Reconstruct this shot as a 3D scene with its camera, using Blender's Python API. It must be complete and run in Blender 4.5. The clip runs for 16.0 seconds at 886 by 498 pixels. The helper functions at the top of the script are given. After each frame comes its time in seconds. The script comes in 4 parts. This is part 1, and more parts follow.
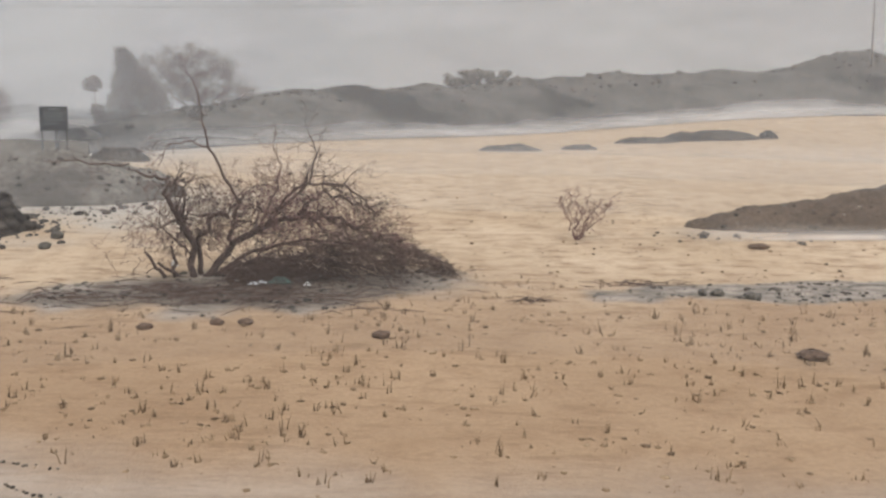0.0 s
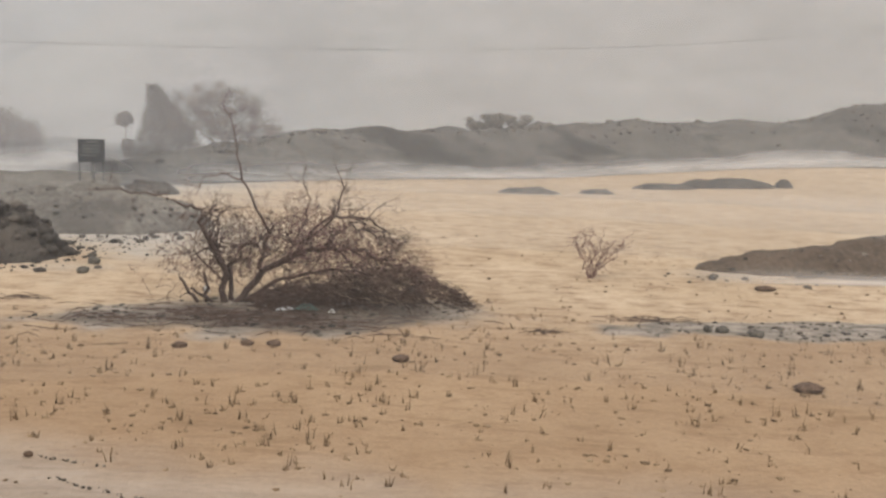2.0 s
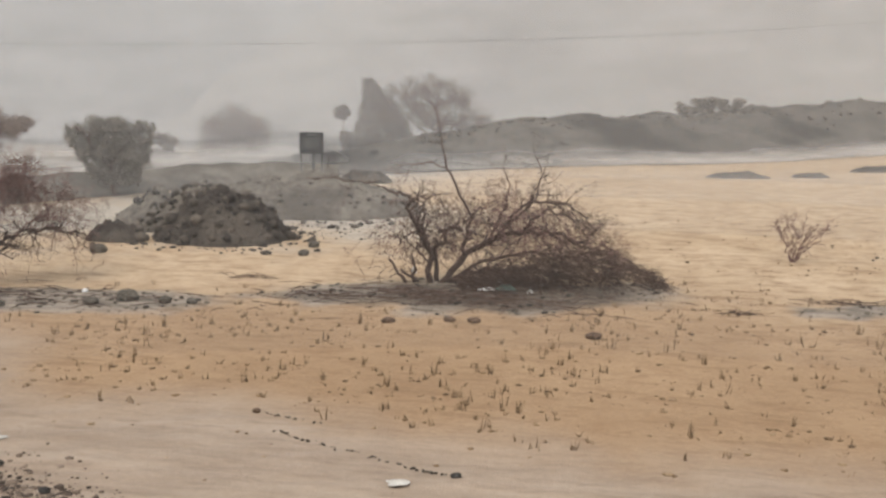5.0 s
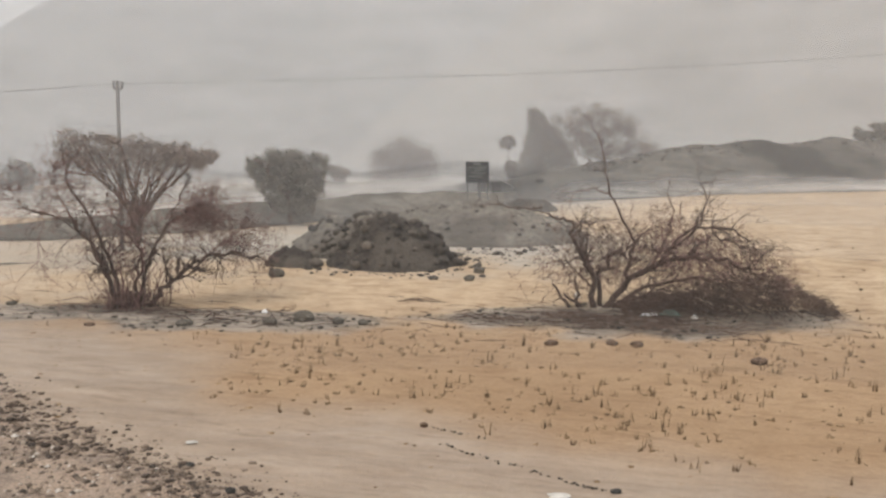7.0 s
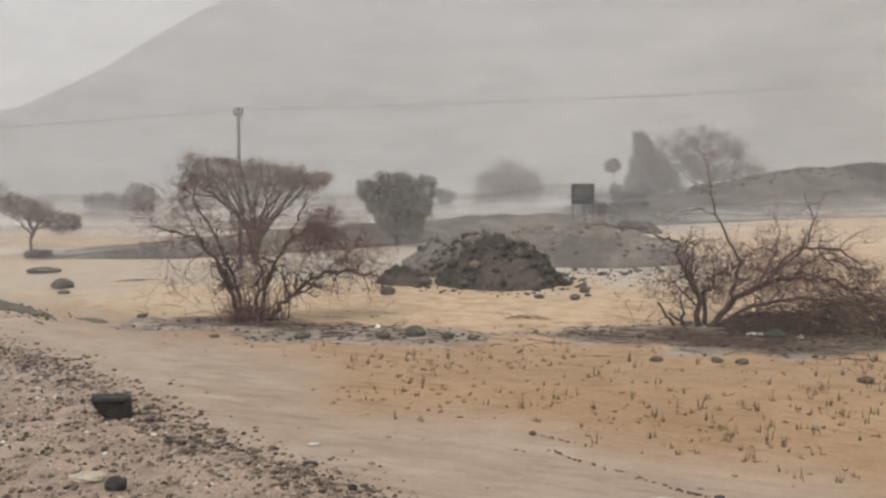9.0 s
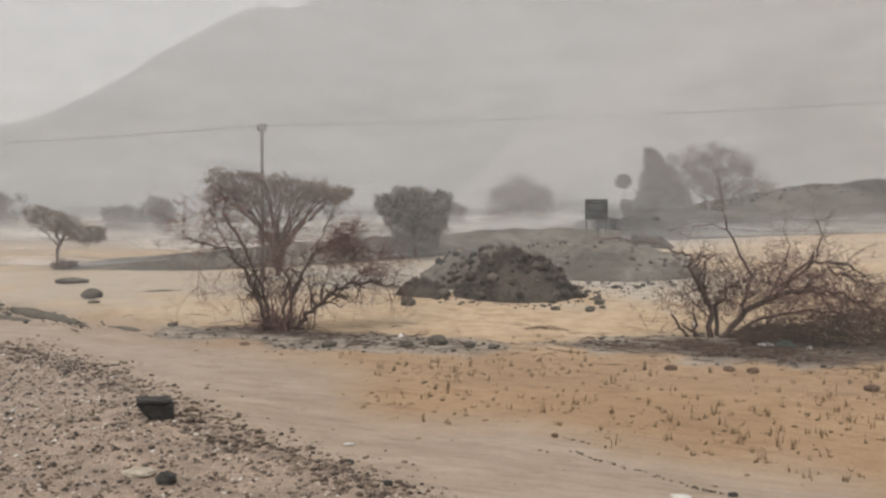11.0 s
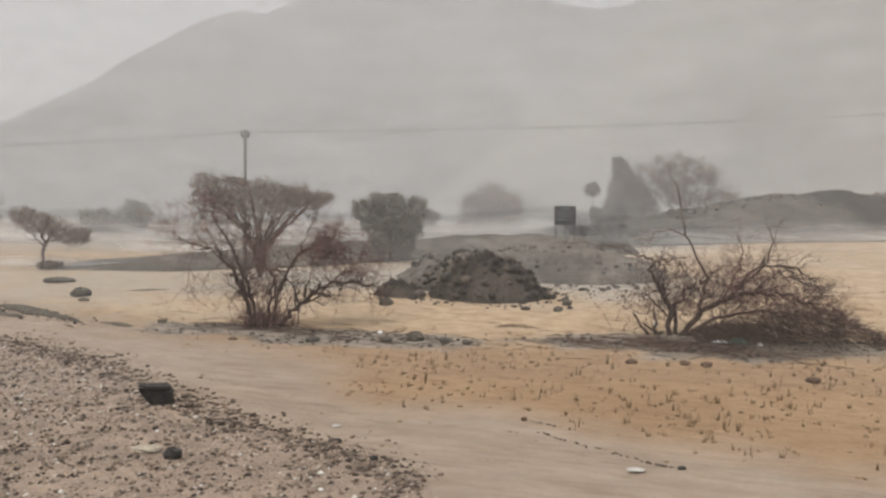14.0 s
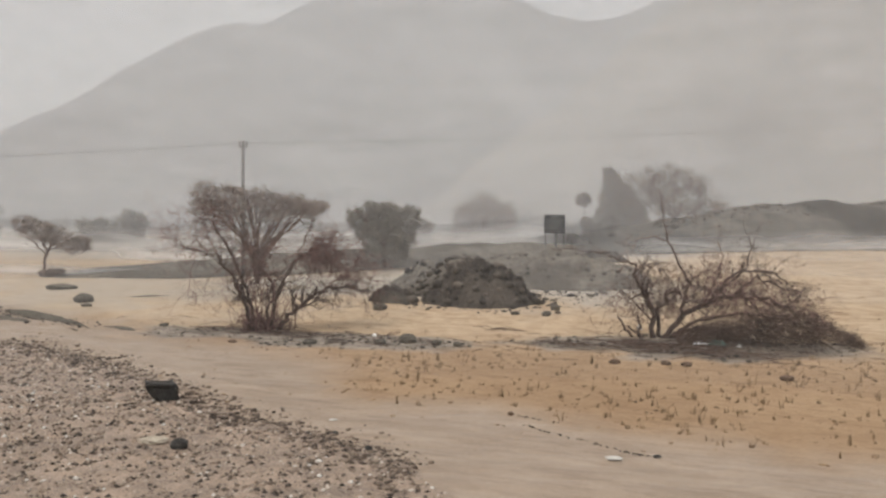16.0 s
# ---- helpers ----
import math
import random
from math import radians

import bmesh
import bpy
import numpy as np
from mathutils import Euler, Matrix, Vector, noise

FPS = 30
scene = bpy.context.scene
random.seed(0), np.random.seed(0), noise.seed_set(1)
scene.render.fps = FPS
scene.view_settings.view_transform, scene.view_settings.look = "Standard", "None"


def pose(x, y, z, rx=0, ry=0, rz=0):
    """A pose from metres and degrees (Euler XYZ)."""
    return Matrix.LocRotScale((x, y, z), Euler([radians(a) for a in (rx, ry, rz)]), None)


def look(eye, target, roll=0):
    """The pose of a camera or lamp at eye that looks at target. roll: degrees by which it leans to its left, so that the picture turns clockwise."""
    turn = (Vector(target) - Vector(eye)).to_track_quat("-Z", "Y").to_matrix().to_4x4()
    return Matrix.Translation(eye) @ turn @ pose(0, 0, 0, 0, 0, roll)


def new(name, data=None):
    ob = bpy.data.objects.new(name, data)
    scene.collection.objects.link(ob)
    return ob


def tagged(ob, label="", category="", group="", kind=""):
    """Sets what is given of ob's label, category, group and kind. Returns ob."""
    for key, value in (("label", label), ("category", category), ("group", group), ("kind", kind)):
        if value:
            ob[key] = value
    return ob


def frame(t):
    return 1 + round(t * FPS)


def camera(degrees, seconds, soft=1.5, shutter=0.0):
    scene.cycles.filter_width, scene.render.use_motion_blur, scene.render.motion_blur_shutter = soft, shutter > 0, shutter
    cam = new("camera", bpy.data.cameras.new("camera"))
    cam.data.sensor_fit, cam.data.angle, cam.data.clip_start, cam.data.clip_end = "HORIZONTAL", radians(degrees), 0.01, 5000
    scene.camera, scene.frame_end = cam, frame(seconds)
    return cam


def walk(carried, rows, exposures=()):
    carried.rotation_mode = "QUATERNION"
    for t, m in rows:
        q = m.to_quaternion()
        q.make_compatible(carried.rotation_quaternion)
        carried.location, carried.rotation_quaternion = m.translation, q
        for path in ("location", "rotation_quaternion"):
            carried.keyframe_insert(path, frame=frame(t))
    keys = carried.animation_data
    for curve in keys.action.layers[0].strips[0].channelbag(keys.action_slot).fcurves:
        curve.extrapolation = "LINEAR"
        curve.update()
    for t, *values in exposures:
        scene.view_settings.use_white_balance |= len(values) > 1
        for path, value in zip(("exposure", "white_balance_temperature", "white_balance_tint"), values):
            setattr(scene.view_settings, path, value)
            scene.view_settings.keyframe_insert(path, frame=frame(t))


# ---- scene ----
cam = camera(45.0, 16.0, soft=2.5)

# seconds, place, azimuth (clockwise from +y), pitch, lean
PATH = [
    (0.0, -0.478, 2.412, 3.378, 1.786, -7.290, -0.081),
    (0.5, -0.465, 2.156, 3.360, 2.035, -6.396, 0.503),
    (1.0, -0.503, 1.922, 3.348, 2.036, -5.679, 0.905),
    (1.5, -0.517, 1.716, 3.333, 1.644, -5.263, 1.228),
    (2.0, -0.507, 1.526, 3.320, 0.770, -5.009, 1.281),
    (2.5, -0.459, 1.389, 3.307, -1.383, -5.630, 1.037),
    (3.0, -0.407, 1.272, 3.288, -3.960, -6.137, 0.821),
    (3.5, -0.359, 1.164, 3.291, -6.162, -6.107, 0.621),
    (6.0, -0.138, 0.526, 3.328, -14.202, -5.198, -0.004),
    (6.5, -0.110, 0.452, 3.285, -16.833, -4.669, -0.117),
    (7.0, -0.087, 0.365, 3.261, -19.440, -4.152, -0.411),
    (7.5, -0.053, 0.214, 3.246, -21.569, -3.738, -0.620),
    (8.0, -0.014, 0.049, 3.228, -23.105, -3.422, -0.603),
    (8.5, 0.021, -0.112, 3.215, -24.146, -3.130, -0.512),
    (9.0, 0.057, -0.261, 3.206, -24.934, -2.838, -0.388),
    (9.5, 0.095, -0.432, 3.196, -25.439, -2.561, -0.301),
    (12.0, 0.223, -1.482, 3.219, -25.180, -1.877, 0.109),
    (12.5, 0.301, -1.688, 3.221, -24.974, -1.777, 0.184),
    (13.0, 0.396, -1.885, 3.207, -24.691, -1.728, 0.252),
    (13.5, 0.483, -2.090, 3.182, -24.262, -1.720, 0.356),
    (14.0, 0.586, -2.292, 3.158, -23.794, -1.698, 0.426),
    (14.5, 0.711, -2.493, 3.132, -23.415, -1.601, 0.559),
    (15.0, 0.809, -2.687, 3.117, -23.156, -1.486, 0.568),
    (15.5, 0.885, -2.869, 3.103, -23.137, -1.317, 0.489),
    (16.0, 0.974, -3.055, 3.075, -23.486, -1.101, 0.407),
]
walk(cam, [(t, pose(x, y, z, 90 + p, 0, -az) @ pose(0, 0, 0, 0, 0, r)) for t, x, y, z, az, p, r in PATH],
     exposures=[(0.0, 0.42, 6120, 10), (1.0, 0.4, 6200, 10), (2.5, 0.36, 6500, 10), (3.5, 0.37, 6500, 10), (6.0, 0.39, 6500, 10), (9.0, 0.29, 6500, 10), (12.0, 0.24, 6500, 10), (16.0, 0.23, 6500, 10)])

# ---- world and sun: a dull, dusty overcast sky ----
world = bpy.data.worlds.new("world")
scene.world = world
world.use_nodes = True
wn, wl = world.node_tree.nodes, world.node_tree.links
wn.clear()
sky = wn.new("ShaderNodeTexSky")
sky.sky_type, sky.sun_disc = "NISHITA", False
sky.sun_elevation, sky.sun_rotation = radians(58), radians(200)
sky.dust_density, sky.air_density = 6.0, 1.0
bg_sky, bg_cloud, both, wout = (wn.new(k) for k in ("ShaderNodeBackground", "ShaderNodeBackground", "ShaderNodeAddShader", "ShaderNodeOutputWorld"))
bg_sky.inputs[1].default_value = 0.05
bg_cloud.inputs[0].default_value = (0.71, 0.705, 0.695, 1)
wl.new(sky.outputs[0], bg_sky.inputs[0])
wl.new(bg_sky.outputs[0], both.inputs[0])
wl.new(bg_cloud.outputs[0], both.inputs[1])
wl.new(both.outputs[0], wout.inputs[0])
sun = new("sun", bpy.data.lights.new("sun", "SUN"))
sun.data.energy, sun.data.angle, sun.data.color = 0.9, radians(50), (1.0, 0.96, 0.9)
sun.matrix_world = look((0, 0, 50), (0 + 25 * math.sin(radians(20)), 25 * math.cos(radians(20)), 8))

# ---- materials ----
def nodes_of(name):
    m = bpy.data.materials.new(name)
    m.use_nodes = True
    nt = m.node_tree
    nt.nodes.clear()
    out = nt.nodes.new("ShaderNodeOutputMaterial")
    b = nt.nodes.new("ShaderNodeBsdfPrincipled")
    nt.links.new(b.outputs[0], out.inputs[0])
    return m, nt, b, out


def noise_node(nt, co, scale, detail=4, rough=0.6, stretch=(1, 1, 1)):
    mp = nt.nodes.new("ShaderNodeMapping")
    mp.inputs["Scale"].default_value = stretch
    nt.links.new(co, mp.inputs[0])
    n = nt.nodes.new("ShaderNodeTexNoise")
    n.inputs["Scale"].default_value, n.inputs["Detail"].default_value, n.inputs["Roughness"].default_value = scale, detail, rough
    nt.links.new(mp.outputs[0], n.inputs["Vector"])
    return n.outputs["Fac"]


def ramp(nt, fac, *stops):
    r = nt.nodes.new("ShaderNodeValToRGB")
    el = r.color_ramp.elements
    while len(el) < len(stops):
        el.new(0.5)
    for e, (p, c) in zip(el, stops):
        e.position, e.color = p, (*c, 1) if len(c) == 3 else c
    nt.links.new(fac, r.inputs[0])
    return r.outputs[0]


def mix(nt, fac, a, b, mode="MIX"):
    m = nt.nodes.new("ShaderNodeMix")
    m.data_type, m.blend_type = "RGBA", mode
    for sock, v in ((m.inputs[0], fac), (m.inputs[6], a), (m.inputs[7], b)):
        if isinstance(v, (int, float)):
            sock.default_value = v
        elif isinstance(v, tuple):
            sock.default_value = (*v, 1)
        else:
            nt.links.new(v, sock)
    return m.outputs[2]


def bump(nt, b, height, strength, dist):
    n = nt.nodes.new("ShaderNodeBump")
    n.inputs["Strength"].default_value, n.inputs["Distance"].default_value = strength, dist
    nt.links.new(height, n.inputs["Height"])
    nt.links.new(n.outputs[0], b.inputs["Normal"])


def surface(name, dark, light, scale=4.0, fine=40.0, rough=0.9, relief=0.5, depth=0.02, spot=None):
    """A matt surface with broad and fine variation."""
    m, nt, b, _ = nodes_of(name)
    co = nt.nodes.new("ShaderNodeTexCoord").outputs["Object"]
    broad, grain = noise_node(nt, co, scale), noise_node(nt, co, fine, 3)
    col = ramp(nt, broad, (0.32, dark), (0.68, light))
    col = mix(nt, 0.35, col, ramp(nt, grain, (0.35, tuple(c * 0.5 for c in dark)), (0.65, tuple(min(1, c * 1.25) for c in light))))
    if spot:
        col = mix(nt, ramp(nt, noise_node(nt, co, scale * 0.37, 5), (0.52, (0, 0, 0)), (0.62, (1, 1, 1))), col, spot)
    nt.links.new(col, b.inputs["Base Color"])
    b.inputs["Roughness"].default_value = rough
    b.inputs["Specular IOR Level"].default_value = 0.25
    bump(nt, b, grain, relief, depth)
    return m


M_BARK = surface("dark_wet_bark", (0.045, 0.031, 0.026), (0.12, 0.083, 0.066), 9, 60)
M_TWIG = surface("brown_twig", (0.075, 0.05, 0.04), (0.18, 0.122, 0.095), 5, 50)
M_BRUSH = surface("dark_brushwood", (0.046, 0.03, 0.023), (0.13, 0.085, 0.064), 2.5, 50)
M_RED_TWIG = surface("red_brown_twig", (0.1, 0.055, 0.047), (0.23, 0.135, 0.115), 5, 50)
# both leaf colours are lightened to put some of the haze into the crowns
M_LEAF = surface("haze_paled_leaf", (0.13, 0.104, 0.09), (0.235, 0.192, 0.168), 2, 30)
M_LEAF_FAR = surface("haze_paled_far_leaf", (0.13, 0.118, 0.102), (0.21, 0.19, 0.165), 1, 20)
M_SOIL = surface("dark_wet_soil", (0.031, 0.026, 0.022), (0.07, 0.059, 0.049), 1.6, 14, relief=0.9, depth=0.08, spot=(0.085, 0.073, 0.06))
M_BROWN_SOIL = surface("brown_soil", (0.055, 0.041, 0.029), (0.125, 0.092, 0.065), 1.2, 12, relief=0.8, depth=0.08)
M_BANK = surface("patchy_earth", (0.075, 0.067, 0.056), (0.2, 0.177, 0.146), 0.7, 9, relief=0.9, depth=0.06, spot=(0.085, 0.075, 0.062))
M_CLOD = surface("grey_clod", (0.05, 0.045, 0.038), (0.14, 0.125, 0.1), 6, 30, relief=0.8, depth=0.03)
M_STONE = surface("brown_stone", (0.065, 0.043, 0.03), (0.15, 0.1, 0.068), 7, 40, relief=0.7, depth=0.02)
M_DARK_ROCK = surface("black_rock", (0.018, 0.017, 0.016), (0.055, 0.052, 0.047), 6, 35, rough=0.7, relief=0.6)
M_PALE_STONE = surface("pale_stone", (0.3, 0.26, 0.2), (0.45, 0.4, 0.32), 7, 40)
M_RIDGE = surface("rocky_hill", (0.046, 0.042, 0.036), (0.12, 0.109, 0.092), 0.45, 3.5, relief=0.8, depth=0.12, spot=(0.026, 0.024, 0.02))
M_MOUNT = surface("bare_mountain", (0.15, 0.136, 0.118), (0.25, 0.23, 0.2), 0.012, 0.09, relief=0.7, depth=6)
# mountain colour darkened, so the spurs stand out as if behind thinner haze
M_SPUR = surface("spur_rock_haze_contrast", (0.05, 0.045, 0.039), (0.1, 0.09, 0.078), 0.012, 0.09, relief=0.7, depth=6)
M_METAL = surface("weathered_steel", (0.1, 0.1, 0.098), (0.2, 0.195, 0.19), 5, 50, rough=0.6)
M_POLE = surface("grey_pole", (0.13, 0.125, 0.12), (0.22, 0.21, 0.2), 3, 40, rough=0.8)
M_BOARD = surface("dark_board", (0.012, 0.014, 0.014), (0.03, 0.033, 0.032), 3, 30, rough=0.6)
M_PALE = surface("faded_lettering", (0.09, 0.092, 0.09), (0.18, 0.18, 0.175), 12, 60)
M_WHITE = surface("white_plastic", (0.7, 0.7, 0.68), (0.85, 0.85, 0.83), 6, 50, rough=0.5, relief=0.2)
M_OFF_WHITE = surface("dirty_white_plastic", (0.4, 0.38, 0.34), (0.62, 0.6, 0.56), 9, 50, rough=0.5, relief=0.2)
M_GREEN = surface("green_plastic", (0.05, 0.085, 0.07), (0.1, 0.14, 0.12), 6, 50, rough=0.5, relief=0.2)


# ---- geometry helpers ----
def smooth(v, a, b):
    v = np.clip((v - a) / (b - a), 0, 1)
    return v * v * (3 - 2 * v)


def soft_s(s):
    """Run of the slope: rises towards the ridge, then levels out."""
    s = np.asarray(s, float)
    s = np.where(s > 40, 40 + 9 * (1 - np.exp(-np.maximum(s - 40, 0) / 9)), s)
    return np.where(s < -6, -6 - 4 * (1 - np.exp(np.minimum(s + 6, 0) / 4)), s)


SA, CA = math.sin(radians(-15)), math.cos(radians(-15))


def plain(x, y):
    s, t = x * SA + y * CA, np.clip(x * CA - y * SA, -60, 60)
    s = soft_s(s)
    return -0.571 + 0.0837 * s - 0.000563 * s * s - 0.00045 * t + 1.0 * smooth(y, 40, 60) * smooth(x, 2, 26)


def hash_noise(x, y, scale, seed):
    """Smooth value noise on arrays, 0 to 1."""
    x, y = np.asarray(x, float) * scale + seed * 17.3, np.asarray(y, float) * scale - seed * 9.1
    xi, yi = np.floor(x), np.floor(y)
    fx, fy = x - xi, y - yi
    fx, fy = fx ** 3 * (fx * (6 * fx - 15) + 10), fy ** 3 * (fy * (6 * fy - 15) + 10)

    def h(a, b):
        v = np.sin(a * 127.1 + b * 311.7 + seed * 74.7) * 43758.5453
        return v - np.floor(v)
    return (h(xi, yi) * (1 - fx) + h(xi + 1, yi) * fx) * (1 - fy) + (h(xi, yi + 1) * (1 - fx) + h(xi + 1, yi + 1) * fx) * fy


def fbm(x, y, scale, seed, octaves=4, gain=0.5):
    v, amp, total = 0, 1, 0
    for k in range(octaves):
        c, s = math.cos(0.5 + 0.9 * k), math.sin(0.5 + 0.9 * k)
        v = v + amp * hash_noise(x * c - y * s, x * s + y * c, scale * 2 ** k, seed + k)
        total += amp
        amp *= gain
    return v / total


# the foot of the gravel bank and the near edge of the sand, from east to west
GRAVEL_X, GRAVEL_Y = (-40, -20, -15.2, -12.0, -9.0, -6.6, -5.1, -4.5, -3.2, 0, 6), (17, 14.2, 13.3, 12.2, 10.65, 9.5, 8.95, 8.5, 7.0, 3.5, -2)
SAND_X, SAND_Y = (-60, -19, -14.3, -11, -9.3, -6.4, -4.4, -2.5, 0, 3, 8, 20), (24, 17.3, 15.6, 14.7, 13.9, 12.1, 11.6, 11.1, 11.3, 11.2, 10.6, 8)


def gravel_at(x, y):
    return smooth(np.interp(x, GRAVEL_X, GRAVEL_Y) - y + 1.1 * (fbm(x, y, 0.8, 3) - 0.5), -0.15, 0.3)


def mud_at(x, y):
    return smooth(np.interp(x, SAND_X, SAND_Y) - y + 2.2 * (fbm(x, y, 0.45, 5) - 0.5), -1.1, 1.1)


def blot(x, y, cx, cy, rx, ry, turn, seed, edge=0.35):
    c, s = math.cos(radians(turn)), math.sin(radians(turn))
    u, v = ((x - cx) * c + (y - cy) * s) / rx, ((y - cy) * c - (x - cx) * s) / ry
    return smooth(1 - np.hypot(u, v) + 1.1 * (fbm(x, y, 0.8, seed) - 0.5), -edge * 0.3, edge)


def silt_at(x, y):
    v = blot(x, y, -10.2, 16.25, 4.0, 1.0, 8, 11)
    v = np.maximum(v, blot(x, y, -2.9, 18.05, 3.5, 1.35, 12, 12))
    v = np.maximum(v, blot(x, y, 6.4, 18.5, 4.2, 0.75, 4, 13, 0.25))
    return v


def grey_at(x, y):
    v = blot(x, y, -13.2, 26.8, 7.5, 5.0, 35, 21, 0.6)
    v = np.maximum(v, blot(x, y, -7.2, 26.6, 3.4, 4.6, 0, 23, 0.8))
    v = np.maximum(v, 0.55 * blot(x, y, 5.9, 23.7, 2.2, 0.8, 12, 22, 0.9))
    v = np.maximum(v, 0.7 * blot(x, y, -20.5, 21.5, 8.5, 6.5, -10, 24, 0.8))
    return np.maximum(v, smooth(y - 0.25 * x, 34, 44) * smooth(-6.5 - x, -2, 4))


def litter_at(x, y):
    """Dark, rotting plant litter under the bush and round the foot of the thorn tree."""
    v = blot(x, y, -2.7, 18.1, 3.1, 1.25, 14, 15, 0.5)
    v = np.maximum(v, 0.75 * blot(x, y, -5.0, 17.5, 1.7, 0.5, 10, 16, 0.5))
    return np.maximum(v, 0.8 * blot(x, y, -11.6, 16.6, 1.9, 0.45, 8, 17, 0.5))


def damp_at(x, y):
    """The stubble field, damp from the rain."""
    return smooth(18.2 + 0.12 * x - y + 3.5 * (fbm(x, y, 0.3, 29) - 0.5), -1.8, 1.8)


def ground_z(x, y):
    x, y = np.asarray(x, float), np.asarray(y, float)
    z = plain(x, y) + 0.04 * gravel_at(x, y) + 0.05 * (fbm(x, y, 0.5, 1) - 0.5)
    rut = mud_at(x, y) * (1 - gravel_at(x, y))
    return z + 0.09 * rut * (fbm(x * 0.5 + y * 0.7, y * 2.2 - x * 0.9, 1.3, 2) - 0.55)


def gz(x, y):
    return float(ground_z(x, y))


class Geo:
    """Vertices and faces of one mesh."""

    def __init__(self):
        self.v, self.f = [], []

    def tube(self, pts, radii, sides=5):
        n0 = len(self.v)
        for i, p in enumerate(pts):
            d = (pts[min(i + 1, len(pts) - 1)] - pts[max(i - 1, 0)]).normalized()
            a = d.orthogonal().normalized()
            b = d.cross(a)
            for k in range(sides):
                w = 2 * math.pi * k / sides
                self.v.append(p + (a * math.cos(w) + b * math.sin(w)) * radii[i])
        for i in range(len(pts) - 1):
            for k in range(sides):
                q = n0 + i * sides
                self.f.append((q + k, q + (k + 1) % sides, q + sides + (k + 1) % sides, q + sides + k))
        self.f.append(tuple(n0 + k for k in reversed(range(sides))))
        self.f.append(tuple(len(self.v) - sides + k for k in range(sides)))

    def leaf(self, p, size, rng, long=1.8):
        a = Vector((rng.gauss(0, 1), rng.gauss(0, 1), rng.gauss(0, 1))).normalized()
        b = a.orthogonal().normalized() * size
        a = a * size * long
        n0 = len(self.v)
        self.v += [p - a, p + b * 0.6, p + a, p - b * 0.6]
        self.f.append((n0, n0 + 1, n0 + 2, n0 + 3))

    def box(self, x0, x1, y0, y1, z0, z1, m=None):
        n0 = len(self.v)
        for p in [(x, y, z) for z in (z0, z1) for y in (y0, y1) for x in (x0, x1)]:
            self.v.append(m @ Vector(p) if m else Vector(p))
        self.f += [tuple(n0 + i for i in f) for f in ((0, 2, 3, 1), (4, 5, 7, 6), (0, 1, 5, 4), (2, 6, 7, 3), (0, 4, 6, 2), (1, 3, 7, 5))]

    def rock(self, c, size, rng, rings=4, seg=7, squash=0.7):
        n0 = len(self.v)
        sx, sy, turn = rng.uniform(0.8, 1.25), rng.uniform(0.7, 1.1), rng.uniform(0, 6.3)
        for i in range(rings + 1):
            th = math.pi * i / rings
            for k in range(seg):
                w = 2 * math.pi * k / seg
                r = size * rng.uniform(0.82, 1.12)
                x, y = r * sx * math.sin(th) * math.cos(w), r * sy * math.sin(th) * math.sin(w)
                self.v.append(Vector((c[0] + x * math.cos(turn) - y * math.sin(turn), c[1] + x * math.sin(turn) + y * math.cos(turn), c[2] + r * squash * math.cos(th))))
        for i in range(rings):
            for k in range(seg):
                q, w = n0 + i * seg, (k + 1) % seg
                self.f.append((q + k, q + seg + k, q + seg + w, q + w))

    def make(self, name, material, parent=None, label="", origin=None, flat=False):
        me = bpy.data.meshes.new(name)
        o = origin or Vector((0, 0, 0))
        me.from_pydata([v - o for v in self.v], [], self.f)
        me.materials.append(material)
        if not flat:
            me.polygons.foreach_set("use_smooth", [True] * len(me.polygons))
        ob = new(name, me)
        if parent:
            ob.parent = parent
            if origin:
                up, base = parent, Vector((0, 0, 0))
                while up:
                    base, up = base + up.location, up.parent
                ob.location = o - base
        else:
            ob.location = o
        if label:
            tagged(ob, label)
        return ob


def thing(name, x, y, z, label, category, group="", kind=""):
    ob = new(name)
    ob.location = (x, y, z)
    return tagged(ob, label, category, group, kind)


def path_between(pts, rng, wobble=0.04, sub=4):
    """A bent branch line through guide points."""
    out = []
    for i in range(len(pts) - 1):
        a, b = pts[i], pts[i + 1]
        for k in range(sub):
            p = a.lerp(b, k / sub)
            if i + k:
                p = p + Vector([rng.gauss(0, wobble) for _ in range(3)])
            out.append(p)
    return out + [pts[-1]]


def grow(geo, p, d, length, radius, depth, rng, bend=0.35, fork=3, droop=0.0, sides=4, tips=None):
    """A branch that winds, thins out and forks."""
    n = 4
    pts, rad = [p], [radius]
    for k in range(n):
        d = (d + Vector([rng.gauss(0, bend) for _ in range(3)]) * 0.6 + Vector((0, 0, -droop))).normalized()
        p = p + d * (length / n)
        pts.append(p)
        rad.append(max(radius * (1 - 0.75 * (k + 1) / n), 0.0028))
    geo.tube(pts, rad, sides if radius > 0.012 else 3)
    if tips is not None and depth <= 1:
        tips.append(p)
    if depth > 0:
        for _ in range(fork):
            k = rng.randint(1, n)
            side = (d + Vector([rng.gauss(0, 0.75) for _ in range(3)])).normalized()
            grow(geo, pts[k], side, length * rng.uniform(0.5, 0.8), rad[k] * 0.7 + 0.001, depth - 1, rng, bend, fork, droop, sides, tips)


